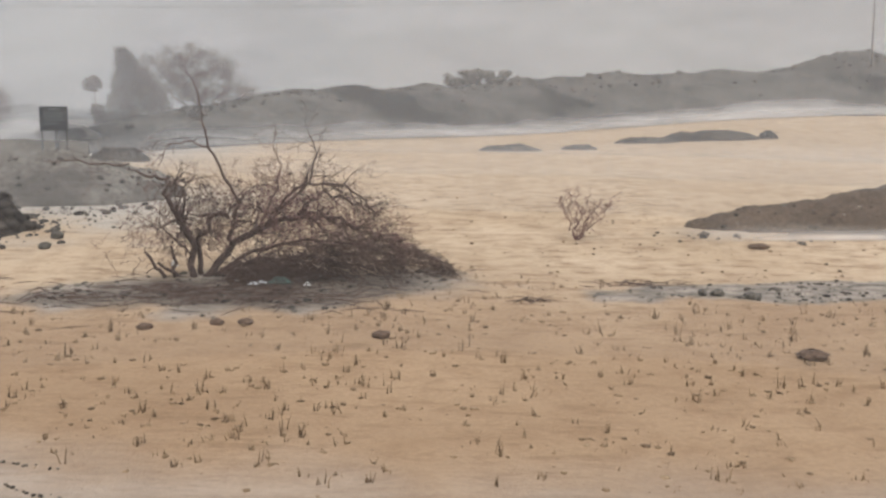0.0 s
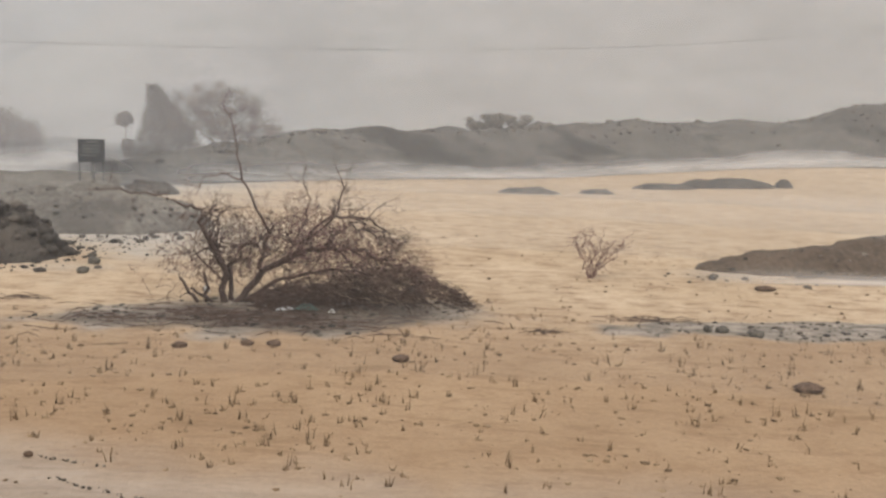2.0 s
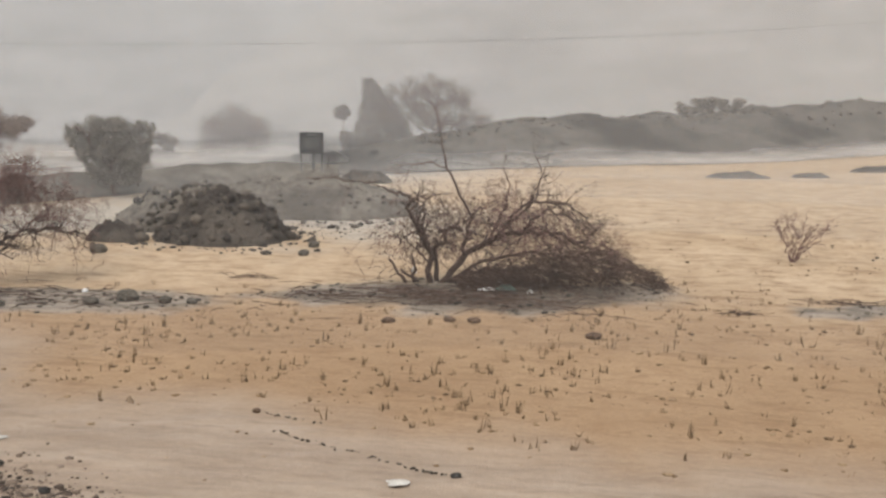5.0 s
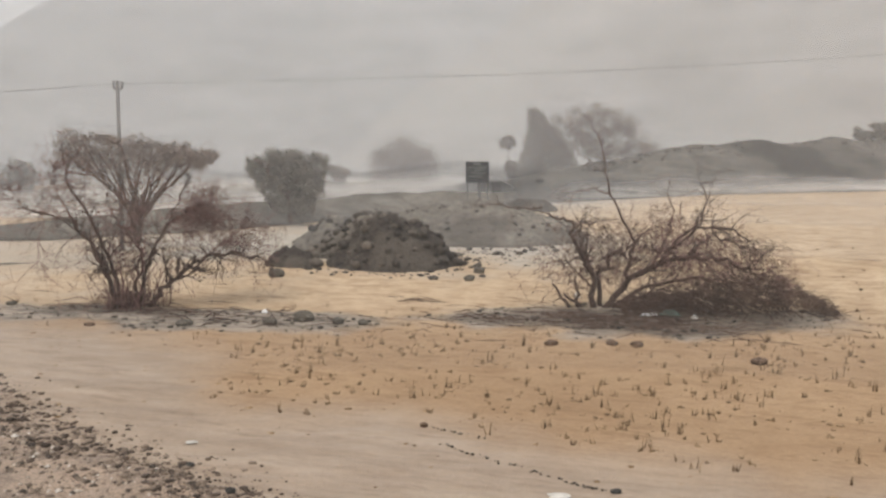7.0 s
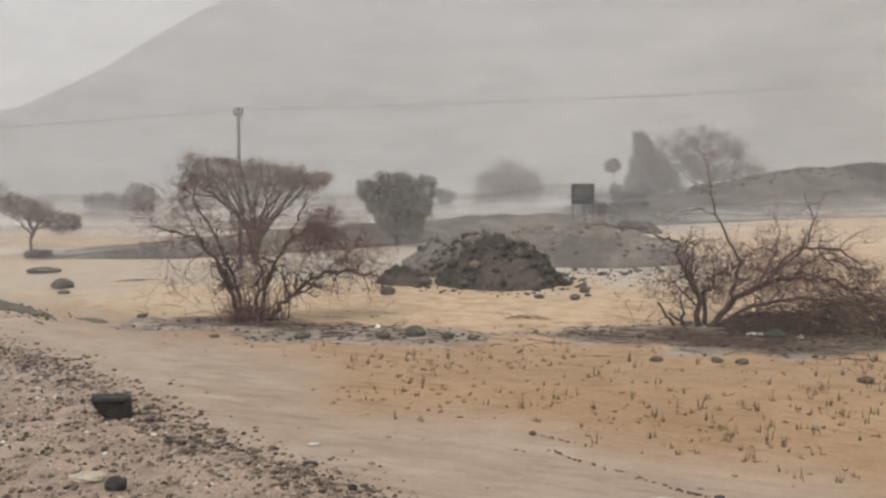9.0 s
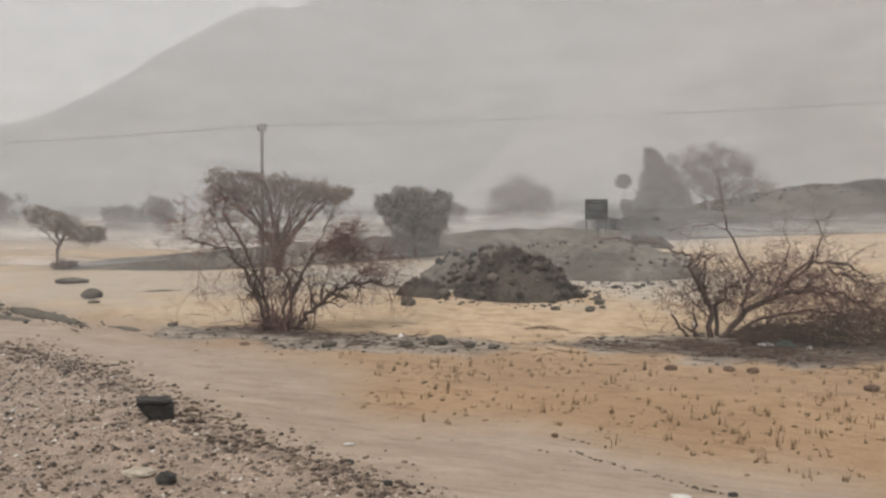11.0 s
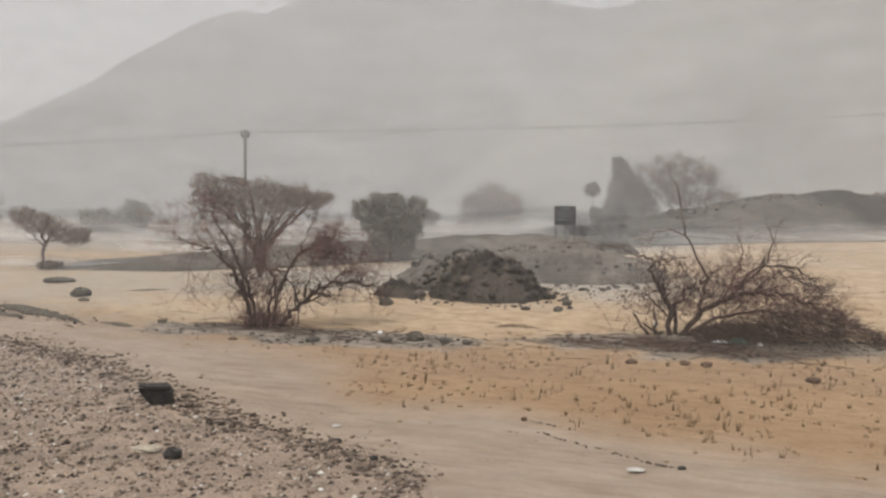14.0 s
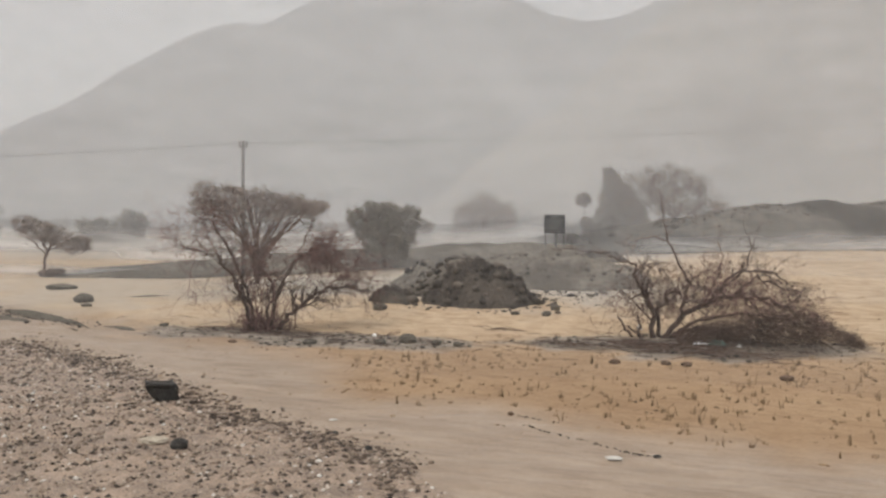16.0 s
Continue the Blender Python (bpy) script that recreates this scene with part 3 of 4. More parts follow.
def thorn_bush():
    rng = random.Random(5)
    x, y = -3.82, 19.0
    at = Local(x, y)
    t = thing("thorn_bush", x, y, gz(x, y), "bare dark thorn bush with a dense drooping side on wet debris", "bush")
    o = at.o
    g = Geo()
    limb(g, at, [(0, -0.1), (-0.03, 0.6), (-0.22, 0.93), (-0.42, 1.2), (-0.36, 1.45)], 0.065, 0.028, rng, 12, 0.55, 2)
    limb(g, at, [(0.12, -0.1), (0.05, 0.5), (0.25, 0.85), (0.55, 1.0), (0.85, 1.3)], 0.05, 0.02, rng, 12, 0.5, 2, w0=0.1, w1=0.3)
    g.make("trunk", M_BARK, t, "", o)
    for line, r0, tw, w1 in (([(-0.39, 1.48), (-0.62, 1.6), (-1.0, 1.74), (-1.5, 1.81), (-2.15, 1.83)], 0.026, 3, -0.1), ([(-0.4, 1.25), (-0.15, 1.5), (0.1, 1.45), (0.3, 1.2)], 0.022, 10, 0.1),
                             ([(0.14, -0.05), (0.57, 0.5), (1.2, 0.82), (1.78, 0.91), (2.28, 0.82), (2.75, 0.68)], 0.07, 24, 0.1), ([(0.58, 0.5), (0.62, 0.95), (0.75, 1.16)], 0.04, 7, 0.0),
                             ([(0.28, 1.98), (0.0, 2.1), (-0.3, 2.06), (-0.42, 1.85)], 0.016, 5, 0.0),
                             ([(1.1, 0.8), (1.45, 1.25), (1.8, 1.45), (1.96, 1.85), (1.84, 2.17)], 0.03, 12, 0.2), ([(1.2, 0.98), (1.78, 1.42), (2.28, 1.42), (2.6, 1.2), (2.8, 0.98)], 0.028, 18, -0.2),
                             ([(1.0, 0.75), (1.3, 1.3), (1.38, 1.7), (1.27, 2.05)], 0.024, 9, 0.3), ([(1.6, 0.95), (2.05, 1.25), (2.55, 1.12), (2.95, 0.8)], 0.026, 16, 0.4),
                             ([(0.36, 0.02), (0.92, 0.25), (1.64, 0.28), (2.3, 0.16)], 0.05, 10, -0.3), ([(0.3, 0.0), (0.9, 0.4), (1.7, 0.55), (2.5, 0.5), (3.2, 0.3)], 0.035, 14, -0.5),
                             ([(-0.05, 0.35), (-0.4, 0.75), (-0.75, 0.85)], 0.02, 8, -0.2)):
        g = Geo()
        limb(g, at, line, r0, r0 * 0.3, rng, tw, 0.5, 2, 0.06, 0, w1)
        g.make("limb", M_BARK if r0 > 0.025 else M_TWIG, t, "", o)
    g = Geo()
    shoot = [at(u, v) for u, v in ((0.71, 1.12), (0.5, 1.56), (0.25, 2.03), (0.18, 2.4), (0.13, 2.72), (0.04, 3.06), (-0.07, 3.24))]
    g.tube(path_between(shoot, rng, 0.012, 3), [0.026 - 0.001 * k for k in range(19)], 6)
    for k, d in ((3, (-0.7, 0.3)), (4, (0.5, 0.6)), (5, (-0.6, 0.4)), (5, (0.6, 0.3)), (6, (0.3, 0.6))):
        grow(g, shoot[k], (at.r * d[0] + Vector((0, 0, d[1]))).normalized(), 0.26, 0.009, 1, rng, 0.3, 2)
    g.make("shoot", M_BARK, t, "tall bare upright shoot", o)
    for line in ([(-0.45, 0.0), (-0.75, 0.42)], [(-0.3, -0.02), (-0.35, 0.5)], [(-0.2, -0.02), (-0.55, 0.25)]):
        g = Geo()
        limb(g, at, line, 0.035, 0.02, rng, 2, 0.2, 1)
        g.make("stump", M_BARK, t, "broken bare stem", o)
    g = Geo()
    for _ in range(1250):
        u = rng.uniform(0.35, 3.9)
        top = float(np.interp(u, (0.3, 0.9, 1.8, 2.5, 3.1, 3.7, 4.1), (0.16, 0.36, 0.62, 0.78, 0.64, 0.26, 0.06)))
        w = rng.gauss(-0.35, 0.42)
        p = at(u, top * rng.random() ** 0.9 * (1 - 0.35 * min(1, abs(w + 0.3))) + 0.01, w)
        d = Vector(at.r) * rng.uniform(0.5, 1.1) + at.f * rng.gauss(0, 0.35) + Vector((0, 0, rng.uniform(-0.5, 0.35)))
        grow(g, p, d.normalized(), rng.uniform(0.2, 0.5) * (1.0 if u < 3.0 else 0.6), rng.uniform(0.004, 0.009), 1, rng, 0.3, 2, 0.12, 3)
    g.make("brush", M_BRUSH, t, "dense brown brushwood resting on the ground", o)
    g = Geo()
    for _ in range(620):
        p = at(rng.gauss(1.1, 1.0), rng.uniform(0.5, 1.55), rng.gauss(0, 0.4))
        if p.z < at.o.z + 1.6 - 0.3 * abs((p - at.o).dot(at.r) - 1.2):
            grow(g, p, Vector((rng.gauss(0, 1), rng.gauss(0, 1), rng.gauss(0, 0.7))).normalized(), rng.uniform(0.15, 0.4), 0.0045, 1, rng, 0.5, 2, 0.0, 3)
    for _ in range(420):
        u = rng.uniform(1.0, 3.3)
        v = float(np.interp(u, (1.0, 1.8, 2.4, 3.3), (1.25, 1.3, 1.1, 0.65))) * rng.uniform(0.4, 1.05)
        grow(g, at(u, v, rng.gauss(0, 0.35)), (at.r * rng.gauss(0.4, 0.7) + at.f * rng.gauss(0, 0.6) + Vector((0, 0, rng.gauss(-0.1, 0.6)))).normalized(), rng.uniform(0.2, 0.45), 0.005, 1, rng, 0.4, 2, 0.1, 3)
    g.make("twig_tangle", M_RED_TWIG, t, "", o)
    g = Geo()
    for _ in range(300):
        u = rng.gauss(0.25, 0.6)
        v = rng.uniform(0.35, 1.5) - 0.25 * abs(u)
        grow(g, at(u, v, rng.gauss(0, 0.3)), (at.r * rng.gauss(0.1, 0.8) + at.f * rng.gauss(0, 0.6) + Vector((0, 0, rng.gauss(0.25, 0.6)))).normalized(), rng.uniform(0.18, 0.42), 0.007, 1, rng, 0.6, 2, 0.05, 3)
    g.make("twig_tangle", M_TWIG, t, "", o)


thorn_bush()


def thorn_tree():
    rng = random.Random(9)
    x, y = -11.8, 16.65
    at = Local(x, y)
    o = at.o
    t = thing("thorn_tree", x, y, gz(x, y), "bare many-stemmed thorn tree with a red-brown tangle of twigs", "tree")
    stems = (([(-0.3, -0.1), (-0.38, 0.5), (-0.62, 1.15), (-1.05, 1.62), (-1.65, 1.8)], 0.06, 18, -0.2), ([(-0.22, -0.1), (-0.3, 0.7), (-0.62, 1.5), (-1.0, 2.15), (-1.15, 2.7)], 0.045, 16, 0.3),
             ([(0.0, -0.1), (0.08, 0.6), (0.15, 1.05), (-0.2, 1.5), (-0.4, 1.9)], 0.04, 14, 0.3), ([(0.12, -0.1), (0.24, 0.7), (0.42, 1.1), (0.72, 1.6), (0.95, 2.15)], 0.045, 14, 0.1),
             ([(0.3, 0.0), (0.52, 0.3), (0.9, 0.68), (1.3, 0.92), (1.8, 0.95), (2.3, 0.85)], 0.065, 26, -0.1), ([(1.35, 0.92), (1.75, 1.2), (2.1, 1.6)], 0.024, 12, 0.0),
             ([(0.15, 0.6), (0.2, 1.05), (-0.15, 1.3), (-0.35, 1.55)], 0.03, 10, -0.3), ([(-0.9, 1.5), (-1.2, 2.0), (-1.3, 2.45)], 0.02, 12, -0.1), ([(0.65, 1.5), (1.2, 1.85), (1.7, 1.95)], 0.025, 14, 0.1),
             ([(-1.4, 1.75), (-1.85, 1.85), (-2.0, 2.2)], 0.02, 10, 0.0), ([(-1.5, 1.75), (-1.55, 1.2), (-1.6, 0.9)], 0.012, 5, 0.0))
    for line, r, tw, w1 in stems:
        g = Geo()
        limb(g, at, line, r * 0.85, r * 0.25, rng, int(tw * 1.5), 0.5, 2, 0.03, 0, w1)
        g.make("stem", M_BARK if r > 0.035 else M_RED_TWIG, t, "", o)
    g = Geo()
    for _ in range(46):
        p = at(rng.gauss(-0.02, 0.26), -0.05, rng.gauss(0, 0.2))
        grow(g, p, (Vector((0, 0, 1)) + at.r * rng.gauss(0, 0.3) + at.f * rng.gauss(0, 0.3)).normalized(), rng.uniform(0.5, 1.3), rng.uniform(0.008, 0.018), 1, rng, 0.2, 3)
    for _ in range(120):
        p = at(rng.gauss(-0.1, 0.28), rng.uniform(0, 0.3), rng.gauss(0, 0.25))
        grow(g, p, Vector((rng.gauss(0, 1), rng.gauss(0, 1), rng.uniform(0, 1))).normalized(), rng.uniform(0.15, 0.35), 0.008, 1, rng, 0.4, 2)
    g.make("undergrowth", M_RED_TWIG, t, "thin red-brown shoots round the foot", o)
    g = Geo()
    for _ in range(520):
        a = Vector((rng.gauss(0, 1), rng.gauss(0, 1), rng.gauss(0, 1))).normalized() * rng.random() ** 0.4
        p = at(1.3 + 0.58 * a.x, 1.78 + 0.5 * a.z - 0.2 * abs(a.x), 0.1 + 0.45 * a.y)
        grow(g, p, Vector((rng.gauss(0, 1), rng.gauss(0, 1), rng.gauss(-0.3, 0.7))).normalized(), rng.uniform(0.15, 0.34), 0.0045, 1, rng, 0.4, 2, 0.1, 3)
    h = Geo()
    for cu, cv, su, sv, n in ((-1.45, 1.95, 0.4, 0.3, 110), (-0.9, 2.25, 0.25, 0.3, 70), (-0.2, 1.5, 0.35, 0.35, 110), (0.45, 1.7, 0.35, 0.3, 80), (1.75, 1.2, 0.4, 0.25, 120), (2.2, 1.0, 0.25, 0.25, 70), (-0.5, 1.0, 0.4, 0.3, 60)):
        for _ in range(n):
            p = at(rng.gauss(cu, su), rng.gauss(cv, sv), rng.gauss(0, 0.35))
            grow(h, p, Vector((rng.gauss(0, 1), rng.gauss(0, 1), rng.gauss(0.1, 0.8))).normalized(), rng.uniform(0.15, 0.4), 0.0045, 1, rng, 0.5, 2, 0.0, 3)
    h.make("twig_tangle", M_RED_TWIG, t, "", o)
    g.make("tangle", M_RED_TWIG, t, "dense red-brown tangle of hanging twigs", o)


thorn_tree()


def small_shrub():
    rng = random.Random(3)
    x, y = 2.71, 22.7
    at = Local(x, y)
    t = thing("dry_shrub", x, y, gz(x, y), "small bare brown shrub with forked stems on sand", "shrub")
    for k in range(11):
        lean = -0.36 + 1.12 * k / 10 + rng.gauss(0, 0.03)
        tall = rng.uniform(0.72, 1.05) * (1 - 0.25 * max(0, lean))
        g = Geo()
        limb(g, at, [(0.02 * lean, -0.05), (0.32 * lean, 0.35 * tall), (0.8 * lean + rng.gauss(0, 0.04), 0.7 * tall), (1.05 * lean + rng.gauss(0, 0.05), tall)], 0.015 if k % 3 == 0 else 0.009, 0.004, rng, 12, 0.2, 1, w0=0.0, w1=rng.gauss(0, 0.25), fork=2)
        g.make("stem", M_RED_TWIG, t, "", at.o)


small_shrub()


def tree(name, x, y, z, label, stems, crown, leaves, size, material, seed, leaf_long=1.6, bark=None, twig_reach=0.5, group="", scale=1.0):
    """stems: guide lines with a foot radius; crown(rng): a spot (u, v, w) in the crown."""
    rng = random.Random(seed)
    at = Local(x, y, z, scale)
    t = thing(name, x, y, z, label, "bush" if "bush" in name else "tree", group)
    g = Geo()
    for line, r in stems:
        limb(g, at, line, r, r * 0.35, rng, 6, twig_reach, 1, w1=rng.uniform(-0.5, 0.5))
    g.make("trunk", bark or M_TWIG, t, "", at.o)
    g = Geo()
    for _ in range(leaves):
        u, v, w = crown(rng)
        g.leaf(at(u, v, w), size * rng.uniform(0.5, 1.3), rng, leaf_long)
    g.make("crown", material, t, "", at.o)
    return t


def clumps(centres, spread):
    """Crown made of tufts round given centres (u, v, w, radius)."""
    total = [c[3] ** 2 for c in centres]

    def pick(rng):
        c = rng.choices(centres, total)[0]
        a = Vector((rng.gauss(0, 1), rng.gauss(0, 1), rng.gauss(0, 1))).normalized() * (rng.random() ** 0.45) * c[3]
        return c[0] + a.x, c[1] + a.z * spread, c[2] + a.y
    return pick


def tufts(rng, n, fn, r0, r1):
    return [(*fn(rng), rng.uniform(r0, r1)) for _ in range(n)]


def either(one, two, share=0.5):
    return lambda r: one(r) if r.random() < share else two(r)


def umbrella_spot(rng):
    """A flat crown that tapers to a point on its lee side and thins out below."""
    u = rng.uniform(-1.75, 1.85)
    top = 2.06 - 0.13 * (u + 0.4) - 0.06 * abs(u)
    deep = (0.95 - 0.42 * max(0, u)) if u > -0.9 else 0.8
    return u + rng.gauss(0, 0.07), top + 0.05 * math.sin(7 * u) - deep * rng.random() ** 1.35 + rng.gauss(0, 0.07), rng.gauss(0, 0.6)


R1 = random.Random(21)
FAN = [([(0, -0.6), (-0.03, 0.05), (-0.5, 0.8), (-1.2, 1.35), (-1.7, 1.75)], 0.07), ([(0.05, -0.5), (0.12, 0.1), (0.7, 0.8), (1.3, 1.4), (1.75, 1.72)], 0.065), ([(-0.9, 1.1), (-1.5, 1.2), (-1.95, 1.45)], 0.03)]
for k in range(20):
    e = -1.5 + 3.0 * k / 19 + R1.gauss(0, 0.06)
    FAN.append(([(0.03 * e, -0.4), (0.08 * e, 0.15), (0.45 * e + R1.gauss(0, 0.05), 0.85), (e, 1.92 - 0.12 * e - R1.uniform(0, 0.25))], R1.uniform(0.026, 0.05)))
tree("acacia_tree", -15.9, 22.6, 2.08, "flat-topped bare acacia with a fan of branches behind the bank", FAN,
     either(umbrella_spot, clumps(tufts(R1, 420, umbrella_spot, 0.05, 0.13), 0.8), 0.45), 26000, 0.0115, M_LEAF, 31, 3.4, None, 0.45)


def swept_spot(rng):
    u = rng.uniform(-0.95, 1.4)
    top = float(np.interp(u, (-0.95, -0.6, 0.0, 0.7, 1.4), (1.9, 2.0, 1.78, 1.5, 1.12)))
    low = float(np.interp(u, (-0.95, -0.4, 0.2, 0.9, 1.4), (1.6, 1.15, 1.05, 0.7, 0.9)))
    return u, top - (top - low) * rng.random() ** 0.95 + rng.gauss(0, 0.06), rng.gauss(0, 0.5)


R3 = random.Random(23)
tree("acacia_tree", -25.0, 23.9, gz(-25.0, 23.9), "windswept acacia with a slanting layered crown on the plain",
     [([(-0.08, -0.2), (0.0, 0.45), (0.12, 0.85), (-0.25, 1.4), (-0.7, 1.85)], 0.06), ([(0.05, 0.6), (0.15, 0.95), (0.2, 1.6)], 0.04), ([(0.1, 0.8), (0.5, 1.05), (1.15, 1.15)], 0.035), ([(0.05, 0.7), (-0.35, 1.15), (-0.75, 1.35)], 0.03), ([(0.12, 0.85), (0.45, 1.25), (0.8, 1.35)], 0.028)],
     either(swept_spot, clumps(tufts(R3, 80, swept_spot, 0.08, 0.2), 0.6), 0.4), 9000, 0.016, M_LEAF, 33, 2.6)
tree("bush", -24.55, 23.8, gz(-24.55, 23.8), "low grey bush at the foot of the acacia", [([(0, -0.1), (0, 0.2)], 0.03)],
     clumps(tufts(R3, 14, lambda r: (r.gauss(0, 0.25), 0.02 + 0.22 * r.random(), r.gauss(0, 0.2)), 0.08, 0.18), 0.7), 900, 0.03, M_LEAF, 34)


def pot_spot(r):
    """A leafy crown, broad and softly domed above, narrow below."""
    v = r.random() ** 0.75
    half = 0.42 + 0.62 * v - 0.5 * max(0, v - 0.8)
    u = max(-1.15, min(1.15, r.gauss(0, 0.75))) * half
    return 0.1 + 0.22 * (1 - v) + u, -0.2 + 1.68 * v - 0.14 * (u / half) ** 2 * v + 0.06 * math.sin(9 * u) + r.gauss(0, 0.06), r.gauss(0, 0.4)


R2 = random.Random(22)
tree("round_tree", -16.0, 30.4, 2.25, "dense leafy tree with a wide domed top narrowing downwards", [([(0.2, -0.5), (0.15, 0.4), (0, 1.0)], 0.08), ([(0.1, 0.2), (-0.4, 0.9), (-0.7, 1.3)], 0.05), ([(0.1, 0.2), (0.5, 0.8), (0.7, 1.2)], 0.05)],
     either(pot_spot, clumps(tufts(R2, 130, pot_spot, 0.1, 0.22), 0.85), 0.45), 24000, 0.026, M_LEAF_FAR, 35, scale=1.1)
FAR = "far trees in the dust"


def behind(x, y, z, k):
    """A spot k times as far from the track, in the same direction."""
    return 0.2 + (x - 0.2) * k, -0.3 + (y + 0.3) * k, 3.2 + (z - 3.2) * k



tree("round_tree", *behind(-16.2, 41.25, 2.4, 1.4), "hazy round tree far off in the dust", [([(0, -0.3), (0, 0.6), (0.1, 1.2)], 0.07)],
     lambda r: (lambda a, q: (1.0 * q * math.cos(a) + r.gauss(0, 0.13), 0.72 + 0.85 * q * math.sin(a) + 0.1 * math.sin(5 * a) + r.gauss(0, 0.12), r.gauss(0, 0.5)))(r.uniform(-0.85, math.pi + 0.85), r.random() ** 0.5), 13000, 0.034, M_LEAF, 36, group=FAR, scale=1.85)
tree("round_tree", *behind(-20.3, 43.9, 2.4, 1.3), "small hazy round tree far off in the dust", [([(0, -0.3), (0, 0.5)], 0.05)],
     clumps(tufts(random.Random(24), 24, lambda r: (r.gauss(0, 0.3), 0.1 + 0.95 * r.random(), r.gauss(0, 0.3)), 0.15, 0.3), 0.9), 3200, 0.05, M_LEAF, 37, group=FAR, scale=1.3)
for x, y, w, h, seed in ((-42.4, 46.4, 1.1, 1.7, 41), (-41.0, 47.5, 0.75, 2.0, 42), (-49, 42.8, 1.3, 2.6, 43)):
    tree("bush", x, y, gz(x, y), "hazy rounded bush far off in the dust", [([(0, -0.2), (0, 0.4)], 0.04)],
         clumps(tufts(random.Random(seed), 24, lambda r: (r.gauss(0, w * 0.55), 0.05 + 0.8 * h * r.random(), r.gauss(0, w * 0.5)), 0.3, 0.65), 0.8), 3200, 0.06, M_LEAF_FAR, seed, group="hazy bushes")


def cone_spot(r):
    v = r.random() ** 1.3
    west = -1.0 + 0.62 * v + 0.04 * math.sin(v * 19)
    east = (1.6 - 1.55 * v - 0.2 * v * v if v < 0.82 else 0.16 - 2.3 * (v - 0.82)) + 0.06 * math.sin(v * 23)
    return r.uniform(west, max(east, west + 0.05)) + r.gauss(0, 0.07), -0.1 + 2.42 * v + r.gauss(0, 0.07), r.gauss(0, 0.4) * (1.05 - v)


def dome_spot(r):
    a, q = r.uniform(0, math.pi), r.random() ** 0.55
    u, v = 2.3 * q * math.cos(a), 1.72 * q * math.sin(a)
    return u - 0.22 + r.gauss(0, 0.15), 0.62 + v + 0.08 * math.sin(u * 7) - 0.12 * max(0, u - 0.6) + r.gauss(0, 0.14) - 0.1 * max(0, u), r.gauss(0, 0.7)


TX, TY = -14.52, 57.98
tree("cone_tree", TX, TY, 3.05, "dense dark cone-shaped tree on the hill ridge", [([(0, -1.5), (0, 0.6)], 0.06)], either(cone_spot, clumps(tufts(random.Random(25), 110, cone_spot, 0.1, 0.19), 1.0), 0.85), 26000, 0.03, M_LEAF, 51, scale=1.5)
tree("spreading_tree", TX + 3.1, TY + 0.7, 3.2, "broad spreading tree with a domed crown on the ridge", [([(0.0, -1.5), (0.05, 0.3), (-0.4, 0.9), (-0.9, 1.4)], 0.06), ([(0.05, 0.1), (0.3, 0.9), (0.9, 1.4)], 0.05), ([(0.05, 0.2), (0, 1.0), (0.1, 1.8)], 0.05), ([(0, 0.1), (-0.7, 0.6), (-1.2, 1.1)], 0.05), ([(0, 0.1), (0.8, 0.7), (1.4, 1.1)], 0.05)],
     either(dome_spot, clumps(tufts(random.Random(26), 120, dome_spot, 0.14, 0.32), 0.8), 0.35), 32000, 0.028, M_LEAF, 52, scale=1.5)
tree("small_tree", TX - 1.95, TY - 0.3, 3.0, "slim tree with a small ball of leaves on the ridge", [([(0.05, -1.2), (0.06, 0.5), (0, 1.1)], 0.03)], clumps([(-0.02, 1.2, 0, 0.33), (0.05, 1.25, 0.1, 0.28), (0.1, 0.35, 0, 0.26), (0.18, 0.1, 0, 0.28)], 0.9), 1700, 0.05, M_LEAF, 53, scale=1.5)
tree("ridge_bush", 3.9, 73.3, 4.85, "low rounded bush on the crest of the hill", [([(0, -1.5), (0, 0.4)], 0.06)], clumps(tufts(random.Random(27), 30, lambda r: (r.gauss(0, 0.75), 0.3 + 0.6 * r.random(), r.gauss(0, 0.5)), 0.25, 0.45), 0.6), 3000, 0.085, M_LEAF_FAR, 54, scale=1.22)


# ---- poles and wires ----
def utility_pole(x, y, z0, z1, arm, label):
    t = thing("utility_pole", x, y, z0, label, "pole", "utility poles")
    o = Vector((x, y, z0))
    g = Geo()
    g.tube([Vector((x, y, z0 - 0.5)), Vector((x, y, (z0 + z1) / 2)), Vector((x, y, z1))], [0.06, 0.05, 0.042], 8)
    g.make("pole", M_POLE, t, "", o)
    r = Local(x, y, z1).r
    g = Geo()
    g.tube([Vector((x, y, z1 - 0.18)) - r * arm, Vector((x, y, z1 - 0.18)) + r * arm], [0.03, 0.03], 6)
    crossarm = g.make("crossarm", M_POLE, t, "", o)
    for k in (-1, 0.1, 1):
        g = Geo()
        b = Vector((x, y, z1 - 0.18)) + r * arm * k
        g.tube([b, b + Vector((0, 0, 0.1)), b + Vector((0, 0, 0.2))], [0.02, 0.03, 0.018], 6)
        g.make("insulator", M_POLE, crossarm, "", o)


utility_pole(-17.0, 23.5, gz(-17.0, 23.5), 5.6, 0.1, "slim grey utility pole behind the acacia")
utility_pole(27.5, 67.2, 6.62, 11.86, 0.34, "slim grey utility pole on the hill crest")


def wire(a, b, sag, label):
    g = Geo()
    a, b = Vector(a), Vector(b)
    g.tube([a.lerp(b, k / 24) - Vector((0, 0, sag * 4 * (k / 24) * (1 - k / 24))) for k in range(25)], [0.009] * 25, 4)
    tagged(g.make("overhead_wire", M_METAL, origin=a.copy()), label, "wire", "overhead wires")


